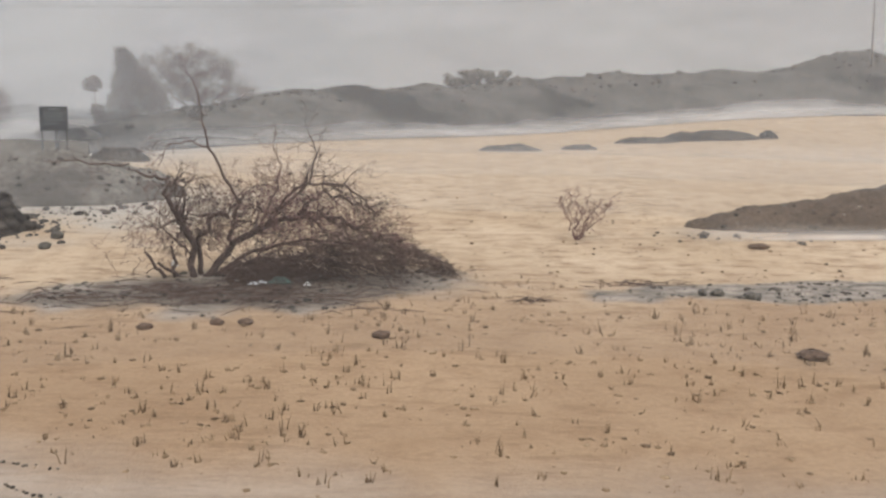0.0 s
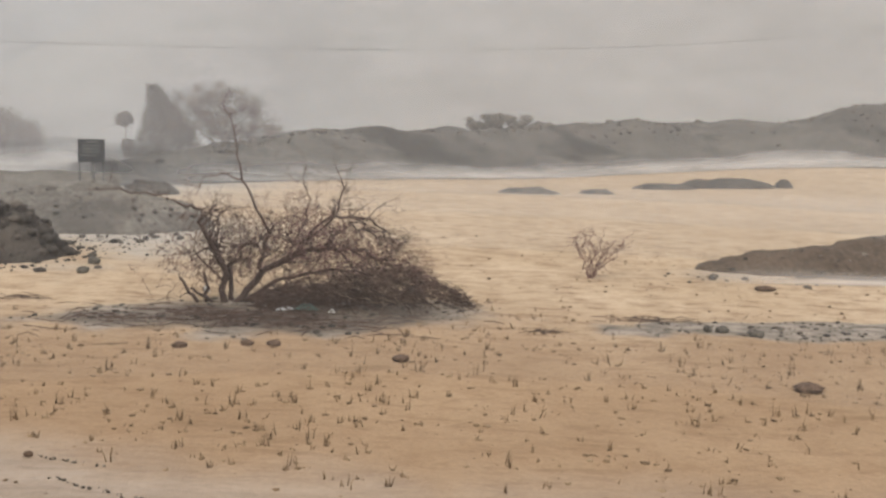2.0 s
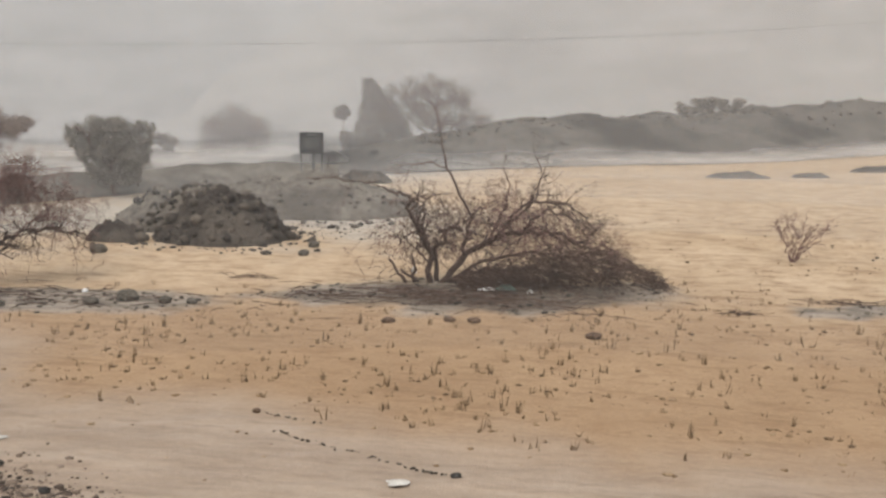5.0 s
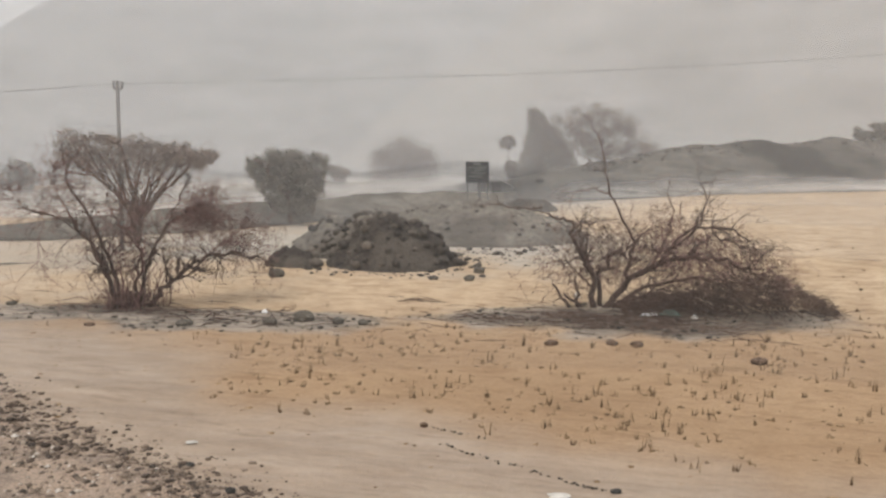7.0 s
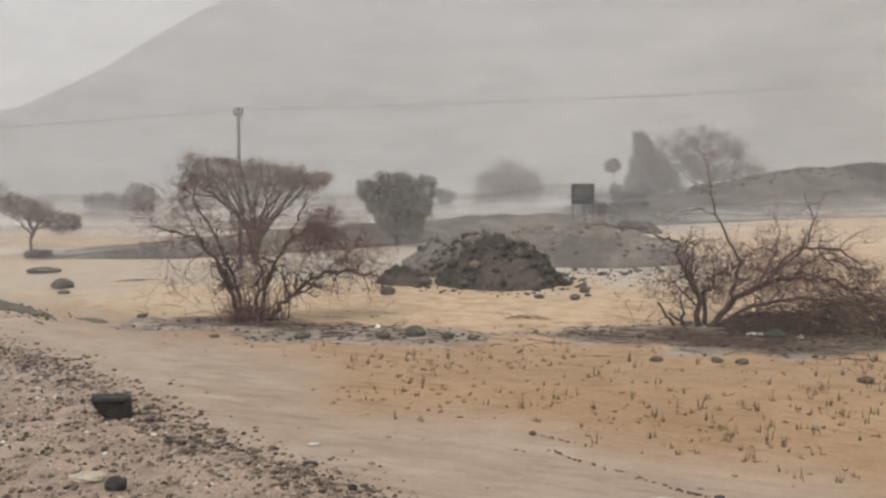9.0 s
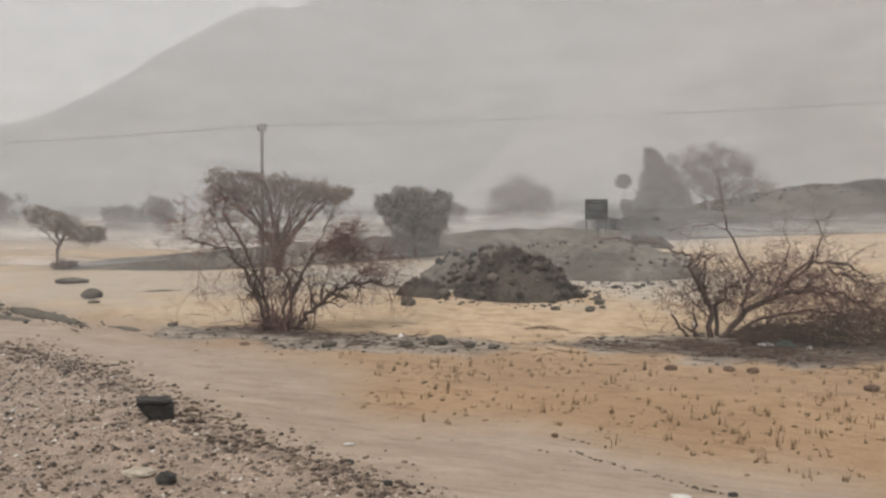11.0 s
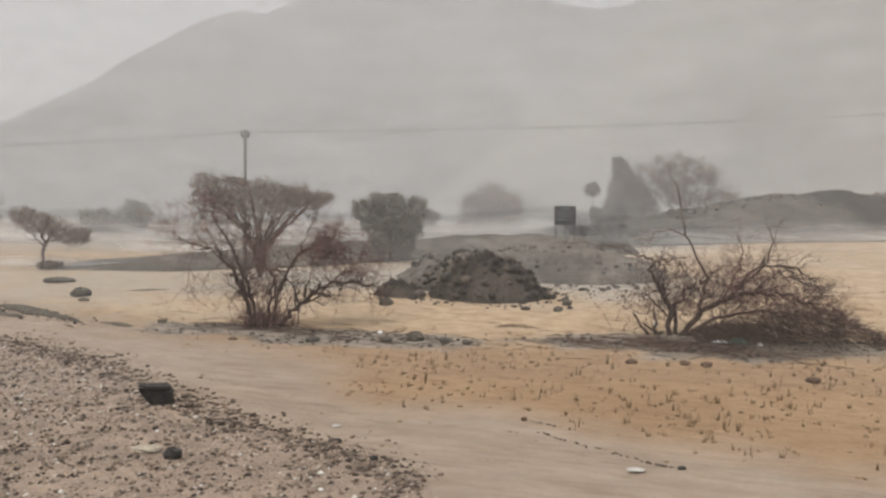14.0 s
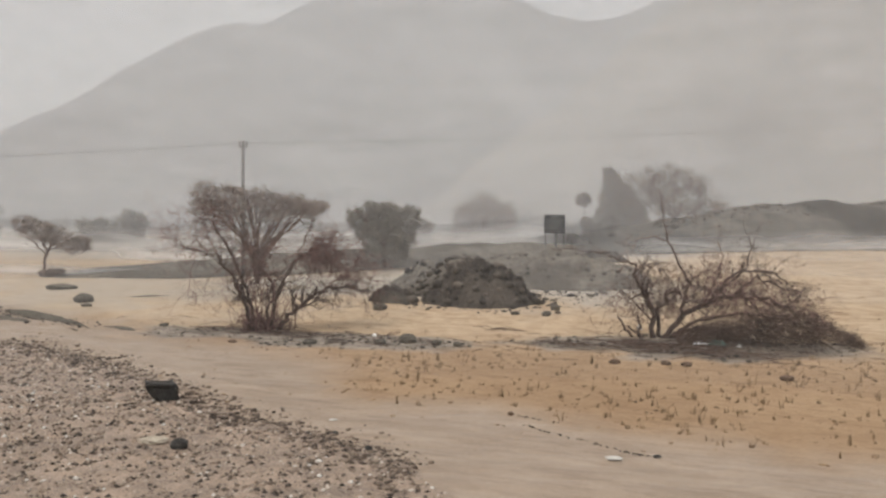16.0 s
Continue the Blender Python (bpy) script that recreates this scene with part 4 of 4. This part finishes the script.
wire((-17.0, 23.5, 5.55), (-60, 22.5, 6.1), 0.5, "thin overhead wire leaving the pole over the plain")
wire((-17.0, 23.5, 5.55), (27.5, 67.2, 11.76), 0.9, "thin overhead wire between the utility poles")


# ---- stones ----
def island_mat(name, *stops, rough=0.85):
    m, nt, b, _ = nodes_of(name)
    r = nt.nodes.new("ShaderNodeNewGeometry").outputs["Random Per Island"]
    co = nt.nodes.new("ShaderNodeTexCoord").outputs["Object"]
    grain = noise_node(nt, co, 45, 3)
    nt.links.new(mix(nt, 0.4, ramp(nt, r, *stops), ramp(nt, grain, (0.3, (0.35, 0.35, 0.35)), (0.7, (1, 1, 1))), "MULTIPLY"), b.inputs["Base Color"])
    b.inputs["Roughness"].default_value = rough
    b.inputs["Specular IOR Level"].default_value = 0.3
    bump(nt, b, grain, 0.5, 0.01)
    return m


M_PEBBLE = island_mat("mixed_gravel", (0.0, (0.05, 0.04, 0.034)), (0.35, (0.14, 0.11, 0.086)), (0.65, (0.29, 0.225, 0.17)), (0.9, (0.5, 0.42, 0.34)), (1.0, (0.82, 0.79, 0.73)), rough=0.6)
M_CLODS = island_mat("mixed_clods", (0.0, (0.04, 0.034, 0.028)), (0.6, (0.1, 0.083, 0.066)), (1.0, (0.22, 0.19, 0.15)))
M_STRAW = island_mat("dry_stalk", (0.0, (0.1, 0.066, 0.04)), (0.5, (0.21, 0.142, 0.082)), (1.0, (0.34, 0.24, 0.143)))
M_SOIL_CLOD = island_mat("soil_clods", (0.0, (0.045, 0.038, 0.032)), (0.6, (0.08, 0.068, 0.055)), (1.0, (0.14, 0.12, 0.098)))
M_RIM = island_mat("rim_clods", (0.0, (0.05, 0.038, 0.03)), (0.5, (0.12, 0.09, 0.07)), (1.0, (0.34, 0.27, 0.21)))
M_SAND_CLOD = island_mat("sandy_clods", (0.0, (0.16, 0.108, 0.066)), (0.6, (0.25, 0.17, 0.1)), (1.0, (0.36, 0.26, 0.158)))


def stone(x, y, size, material, label, squash=0.6, seed=1, stretch=1.0, sink=0.35):
    rng = random.Random(seed)
    g = Geo()
    g.rock((0, 0, 0), size, rng, 6, 10, squash)
    r = Local(x, y).r
    turn = Matrix.Rotation(math.atan2(r.y, r.x), 3, "Z")
    z = gz(x, y)
    g.v = [Vector((x, y, z + size * squash * (1 - sink))) + turn @ Vector((v.x * stretch, v.y, v.z)) for v in g.v]
    tagged(g.make("stone", material, origin=Vector((x, y, z)), flat=True), label, "stone", "loose stones")


S1, S2, S3 = "brown stone half sunk in the sand", "dark stone on grey silt", "dark flat stone lying on pale sand"
for k, (x, y, size, mt, lb, sq, st) in enumerate((
        (-3.85, 15.85, 0.1, M_STONE, S1, 0.5, 1.2), (-2.98, 16.12, 0.085, M_STONE, S1, 0.6, 1.1), (-2.62, 16.18, 0.1, M_STONE, S1, 0.5, 1.1), (-0.84, 15.6, 0.115, M_STONE, S1, 0.5, 1.2),
        (4.36, 14.86, 0.13, M_STONE, S1, 0.55, 1.5), (3.9, 18.1, 0.08, M_CLOD, S2, 0.75, 1.0), (4.12, 18.08, 0.09, M_CLOD, S2, 0.7, 1.2), (4.6, 17.9, 0.12, M_CLOD, S2, 0.5, 1.3),
        (-18.87, 18.95, 0.24, M_CLOD, S3, 0.6, 1.2), (-21.7, 21.15, 0.27, M_CLOD, S3, 0.35, 1.9), (-18.2, 18.3, 0.12, M_CLOD, S3, 0.4, 1.3), (-7.52, 8.1, 0.11, M_DARK_ROCK, "small black rock on gravel", 0.8, 1.0),
        (-8.71, 16.1, 0.11, M_CLOD, S2, 0.6, 1.2), (-8.26, 16.45, 0.16, M_CLOD, S2, 0.7, 1.2), (-7.6, 16.4, 0.12, M_CLOD, S2, 0.6, 1.2), (-10.08, 15.65, 0.12, M_CLOD, S2, 0.5, 1.3), (-7.2, 16.5, 0.09, M_CLOD, S2, 0.6, 1.1),
        (-11.6, 15.15, 0.08, M_STONE, S1, 0.4, 1.4), (-6.9, 21.3, 0.12, M_CLOD, S2, 0.6, 1.0), (-7.0, 22.3, 0.14, M_CLOD, S2, 0.6, 1.2), (-11.0, 20.6, 0.16, M_CLOD, S2, 0.7, 1.1), (-14.2, 16.3, 0.1, M_CLOD, S2, 0.5, 1.2),
        (5.98, 21.9, 0.12, M_STONE, S1, 0.5, 1.8), (-4.3, 11.6, 0.05, M_STONE, S1, 0.6, 1.2), (-1.85, 10.2, 0.045, M_DARK_ROCK, S1, 0.6, 1.2), (-6.1, 9.6, 0.045, M_DARK_ROCK, "small black rock on gravel", 0.7, 1.2), (-5.3, 9.05, 0.05, M_DARK_ROCK, "small black rock on gravel", 0.7, 1.0))):
    stone(x, y, size, mt, lb, sq, 100 + k, st)
stone(-8.06, 8.25, 0.17, M_PALE_STONE, "pale flat stone sunk in gravel", 0.25, 140, 1.5)


def block_rock(x, y):
    """A flat-topped block, broader above than below."""
    rng = random.Random(4)
    g = Geo()
    z, r = gz(x, y), Local(x, y).r
    turn = Matrix.Rotation(math.atan2(r.y, r.x), 3, "Z")
    n = 9
    for zz, k in ((-0.06, 0.62), (0.06, 0.8), (0.2, 0.95), (0.25, 1.02), (0.275, 0.96), (0.28, 0.5)):
        for i in range(n):
            w = 2 * math.pi * i / n
            cx, cy = math.copysign(abs(math.cos(w)) ** 0.6, math.cos(w)), math.copysign(abs(math.sin(w)) ** 0.6, math.sin(w))
            g.v.append(Vector((x, y, z)) + turn @ Vector((0.245 * cx * k + rng.gauss(0, 0.018) + 0.1 * (1 - zz / 0.28), 0.2 * cy * k + rng.gauss(0, 0.012), zz + rng.gauss(0, 0.008) - 0.015 * cx)))
    for j in range(5):
        for i in range(n):
            g.f.append((j * n + i, j * n + (i + 1) % n, (j + 1) * n + (i + 1) % n, (j + 1) * n + i))
    g.f += [tuple(reversed(range(n))), tuple(5 * n + i for i in range(n))]
    tagged(g.make("rock", M_DARK_ROCK, origin=Vector((x, y, z)), flat=True), "black flat-topped block of rock on the gravel bank", "rock")


block_rock(-9.48, 10.17)


def scatter(name, n, spot, size, material, label, category, seed, squash=0.6, rings=3, seg=5, lift=0.2):
    """Many small stones or clods as one piece of stuff."""
    rng = random.Random(seed)
    g = Geo()
    while n > 0:
        p = spot(rng)
        if p is None:
            continue
        x, y, z = p
        s = size[0] * (size[1] / size[0]) ** (rng.random() ** 2.2)
        g.rock((x, y, z + s * squash * lift), s, rng, rings, seg, squash)
        n -= 1
    return tagged(g.make(name, material), label, category, kind="stuff")


def polar(rng, a0, a1, r0, r1):
    a, r = radians(rng.uniform(a0, a1)), math.sqrt(rng.uniform(r0 * r0, r1 * r1))
    return r * math.sin(a), r * math.cos(a)


def on_gravel(rng):
    x, y = polar(rng, -62, -18, 6.5, 22)
    return (x, y, gz(x, y)) if gravel_at(x, y) > rng.uniform(0.3, 0.9) else None


def on_rim(rng):
    x = rng.uniform(-16, -4.3)
    y = float(np.interp(x, GRAVEL_X, GRAVEL_Y)) + rng.gauss(-0.15, 0.34)
    return x, y, gz(x, y)


def on_silt(rng):
    x, y = rng.choice(((rng.uniform(-14.6, -6), rng.uniform(15, 17.6)), (rng.uniform(-6.4, 0.6), rng.uniform(16.3, 19.6)), (rng.uniform(2.2, 10.5), rng.uniform(17.4, 19.6))))
    return (x, y, gz(x, y)) if silt_at(x, y) > rng.uniform(0.2, 0.9) else None


def round_mound(rng):
    k = rng.random()
    if k < 0.55:
        a, r = rng.uniform(0, 6.3), rng.uniform(1.0, 1.5) + abs(rng.gauss(0, 0.3))
        x, y = -9.6 + 1.5 * r * math.cos(a), 23.0 + 1.1 * r * math.sin(a)
    elif k < 0.93:
        x, y = rng.gauss(-7.4, 1.3), rng.gauss(25.4, 1.0)
    else:
        x, y = rng.gauss(6.4, 1.1), rng.gauss(23.2, 0.35)
    return x, y, gz(x, y)


def on_sand(rng):
    x, y = polar(rng, -48, 30, 10.5, 30)
    return (x, y, gz(x, y)) if silt_at(x, y) < 0.5 and gravel_at(x, y) < 0.2 and rng.random() > 0.7 * mud_at(x, y) and damp_at(x, y) > rng.uniform(0.05, 1.1) - 0.12 else None


scatter("gravel", 20000, on_gravel, (0.01, 0.05), M_PEBBLE, "mixed grey and brown gravel on the bank", "gravel", 201, 0.6, 2, 5)
scatter("clods", 4400, on_rim, (0.01, 0.06), M_RIM, "dark clods along the edge of the gravel", "clods", 202, 0.45)
scatter("clods", 1100, on_silt, (0.015, 0.08), M_CLODS, "dark clods and crumbs on wet silt", "clods", 203, 0.45)
scatter("rubble", 340, round_mound, (0.03, 0.13), M_SOIL_CLOD, "dark rubble scattered round the earth heaps", "rubble", 204)
scatter("clods", 900, on_sand, (0.015, 0.055), M_SAND_CLOD, "small brown clods scattered over the sand", "clods", 205, 0.28)


def on_far_sand(rng):
    x, y = rng.uniform(-3, 13), rng.uniform(18.5, 30)
    return (x, y, gz(x, y)) if fbm(x, y, 0.4, 93) > 0.47 and silt_at(x, y) < 0.3 else None


scatter("clods", 300, on_far_sand, (0.015, 0.05), M_STRAW, "brown specks of dry plants on the sand", "clods", 210, 0.7)


def on_rut(rng):
    x = rng.uniform(-20.5, -15.4)
    y = 16.25 - 0.36 * (x + 17.6) + rng.gauss(-0.1, 0.22)
    return x, y, gz(x, y) + 0.02


scatter("clods", 260, on_rut, (0.015, 0.07), M_CLODS, "dark clods along the wet rut", "clods", 211, 0.5)


def on_heap(cx, cy, rx, ry):
    """Clods on the earth heaps."""
    def spot(rng):
        a, r = rng.uniform(0, 6.3), math.sqrt(rng.random()) * 0.95
        x, y = cx + rx * r * math.cos(a), cy + ry * r * math.sin(a)
        hit, place, _, _, ob, _ = scene.ray_cast(deps, Vector((x, y, 12)), Vector((0, 0, -1)))
        return tuple(place) if hit and ob.name.split(".")[0] in ("soil_mound", "earth_bank") else None
    return spot


bpy.context.view_layer.update()
deps = bpy.context.evaluated_depsgraph_get()
scatter("clods", 420, on_heap(-9.6, 23.2, 1.9, 1.6), (0.03, 0.2), M_SOIL_CLOD, "wet clods on the dark earth heap", "clods", 206, 0.7)
scatter("clods", 220, on_heap(-11.3, 24.6, 2.0, 1.3), (0.03, 0.14), M_SOIL_CLOD, "grey clods on the low rubble heap", "clods", 209, 0.7)
scatter("clods", 380, on_heap(-9.2, 28.4, 3.2, 2.5), (0.02, 0.1), M_SOIL_CLOD, "clods and stones on the sandy bank", "clods", 207, 0.6)
scatter("clods", 120, on_heap(8.0, 24.6, 3.0, 1.3), (0.02, 0.08), M_CLODS, "clods on the brown earth bank", "clods", 208, 0.6)


# ---- dry stubble, sticks and litter ----
def stubble():
    """Tufts of short dry stalks, thicker in patches."""
    rng = random.Random(301)
    g = Geo()
    n = 0
    while n < 1150:
        x, y = polar(rng, -42, 30, 10.3, 24)
        if damp_at(x, y) < rng.uniform(0.1, 0.9) or mud_at(x, y) > rng.uniform(0.2, 0.75) or silt_at(x, y) > 0.3 or gravel_at(x, y) > 0.1 or rng.random() > (0.15 + 1.4 * float(fbm(x, y, 0.5, 77)) ** 2):
            continue
        n += 1
        p = Vector((x, y, gz(x, y) - 0.02))
        tall = rng.choice((0.05, 0.06, 0.08, 0.1, 0.13, 0.19)) * rng.uniform(0.7, 1.2)
        wide = rng.uniform(0.012, 0.04)
        for _ in range(rng.choice((2, 3, 4, 6))):
            d = Vector((rng.gauss(0, 0.16), rng.gauss(0, 0.16), 1)).normalized()
            q = p + Vector((rng.gauss(0, wide), rng.gauss(0, wide), 0))
            h = tall * rng.uniform(0.45, 1.0)
            g.tube([q, q + d * h * 0.6, q + d * h + Vector((rng.gauss(0, 0.012), rng.gauss(0, 0.012), 0))], [0.007, 0.005, 0.002], 3)
        if rng.random() < 0.35:
            g.rock((x, y, p.z + 0.02), rng.uniform(0.02, 0.05), rng, 3, 5, 0.4)
    tagged(g.make("stubble", M_STRAW), "short dry stalks of stubble over the sand", "stubble", kind="stuff")


stubble()


def sticks(n, spot, seed, label):
    rng = random.Random(seed)
    g = Geo()
    for _ in range(n):
        x, y = spot(rng)
        d = Vector((rng.gauss(0, 1), rng.gauss(0, 0.35), 0)).normalized() * rng.uniform(0.08, 0.35)
        p = Vector((x, y, gz(x, y) + 0.015))
        g.tube([p - d, p + Vector((0, rng.gauss(0, 0.02), rng.uniform(0.0, 0.05))), p + d + Vector((0, 0, rng.uniform(-0.01, 0.05)))], [0.004, 0.008, 0.003], 4)
    tagged(g.make("fallen_sticks", M_BRUSH), label, "sticks", kind="stuff")


sticks(260, lambda r: (r.gauss(-3.6, 1.3), r.gauss(17.75, 0.5)), 311, "dark fallen sticks and debris round the thorn bush")
sticks(160, lambda r: (r.gauss(-10.6, 1.6), r.gauss(16.5, 0.4)), 312, "dark fallen sticks round the thorn tree")
sticks(26, lambda r: (r.gauss(3.1, 0.35), r.gauss(18.7, 0.12)), 313, "brown sticks at the end of the silt strip")
sticks(14, lambda r: (r.gauss(-7.1, 0.35), r.gauss(18.7, 0.08)), 314, "flat brown sticks on the sand")
sticks(10, lambda r: (r.gauss(1.3, 0.12), r.gauss(17.65, 0.03)), 315, "flat brown sticks on open sand")


def debris_line():
    rng = random.Random(321)
    g = Geo()
    for a, b, n in (((-3.9, 11.0), (-1.75, 10.15), 60), ((-4.4, 11.65), (-3.5, 11.35), 18)):
        for _ in range(n):
            k = rng.random()
            x, y = a[0] + (b[0] - a[0]) * k, a[1] + (b[1] - a[1]) * k + rng.gauss(0, 0.02)
            g.rock((x, y, gz(x, y) + 0.008), rng.uniform(0.008, 0.024), rng, 3, 5, 0.6)
    tagged(g.make("debris_line", M_CLODS), "thin line of dark flotsam on the muddy track", "debris", kind="stuff")


debris_line()


def litter(name, x, y, w, d, h, material, label, seed, lift=0.02):
    """A crumpled sheet or bag."""
    rng = random.Random(seed)
    g = Geo()
    n = 7
    r = Local(x, y)
    for side in (1, -1):
        for j in range(n):
            for i in range(n):
                u, v = i / (n - 1) * 2 - 1, j / (n - 1) * 2 - 1
                k = max(0.0, 1 - max(abs(u), abs(v)) ** 2)
                rim = 1 + 0.18 * math.sin(3 * math.atan2(v, u) + seed)
                zz = lift + (h * k * rng.uniform(0.5, 1.1) if side > 0 else -0.006)
                g.v.append(r(u * w / 2 * rim, zz + rng.uniform(0, 0.01), v * d / 2 * rim))
        o = 0 if side > 0 else n * n
        g.f += [(o + j * n + i, o + j * n + i + 1, o + (j + 1) * n + i + 1, o + (j + 1) * n + i) for j in range(n - 1) for i in range(n - 1)]
    tagged(g.make(name, material, origin=r.o.copy()), label, "litter", "scraps of litter")


litter("plastic_sheet", -2.33, 9.92, 0.19, 0.13, 0.03, M_OFF_WHITE, "crumpled white plastic sheet on the muddy track", 1)
litter("plastic_bottle", -2.77, 18.4, 0.26, 0.07, 0.05, M_WHITE, "flattened white plastic bottle under the thorn bush", 2, 0.03)
litter("plastic_scrap", -2.02, 18.3, 0.1, 0.07, 0.06, M_OFF_WHITE, "small white plastic scrap under the thorn bush", 3, 0.03)
litter("plastic_bag", -2.45, 18.55, 0.34, 0.2, 0.1, M_GREEN, "crumpled green plastic bag under the thorn bush", 4, 0.02)
litter("plastic_scrap", -4.2, 19.3, 0.1, 0.08, 0.13, M_OFF_WHITE, "small white plastic scrap behind the thorn bush", 5, 0.1)
litter("plastic_scrap", -9.25, 16.9, 0.09, 0.06, 0.06, M_WHITE, "small white plastic scrap on grey silt", 6, 0.02)
litter("plastic_scrap", -6.5, 10.26, 0.12, 0.05, 0.02, M_OFF_WHITE, "thin white plastic strip on the track", 7, 0.02)


# ---- low ruts and dark rubble patches ----
for x, y, rx, ry, h, turn, seed, lb in ((-17.6, 16.25, 2.3, 0.22, 0.14, -20, 401, "low dark rut of wet earth beside the track"), (-18.3, 15.75, 1.2, 0.2, 0.11, -9, 402, "low dark rut of wet earth beside the track"),
                                        (-14.9, 15.7, 0.8, 0.16, 0.07, -12, 403, "low dark rut of wet earth beside the track"), (-18.2, 20.5, 1.0, 0.14, 0.06, 42, 404, "low flat ridge of dark sand")):
    heap("rut", x, y, rx, ry, h, turn, seed, M_CLOD, 0.4, 36, 0.8, lb, "rut")
for x, y, rx, ry, h, seed in ((3.4, 43.5, 1.3, 0.5, 0.26, 411), (6.2, 44.5, 0.8, 0.45, 0.22, 412), (9.6, 48, 1.5, 0.6, 0.26, 413), (12.6, 49, 2.4, 0.8, 0.42, 414), (15.2, 49, 0.45, 0.45, 0.36, 415), (-9.9, 37.5, 1.0, 0.6, 0.5, 416)):
    heap("scrub_heap", x, y, rx, ry, h, 0, seed, M_SOIL, 0.45, 40, 0.7, "dark low heap of scrub and earth below the hill", "heap")


# ---- scrub on the hill ----
def on_hill(rng):
    x = rng.uniform(-12, 38)
    y = float(np.interp(x, [p[0] for p in HILL_LINE[2:]], [p[1] for p in HILL_LINE[2:]])) + rng.gauss(-1.5, 1.8)
    if fbm(x, y, 0.35, 91) < 0.47:
        return None
    hit, place, _, _, ob, _ = scene.ray_cast(deps, Vector((x, y, 11.5)), Vector((0, 0, -1)))
    return tuple(place) if hit and ob.name == "hill" else None


deps = bpy.context.evaluated_depsgraph_get()
scatter("hill_scrub", 700, on_hill, (0.06, 0.24), M_SOIL_CLOD, "dark low scrub and stones on the hill", "scrub", 501, 0.55, 4, 6)
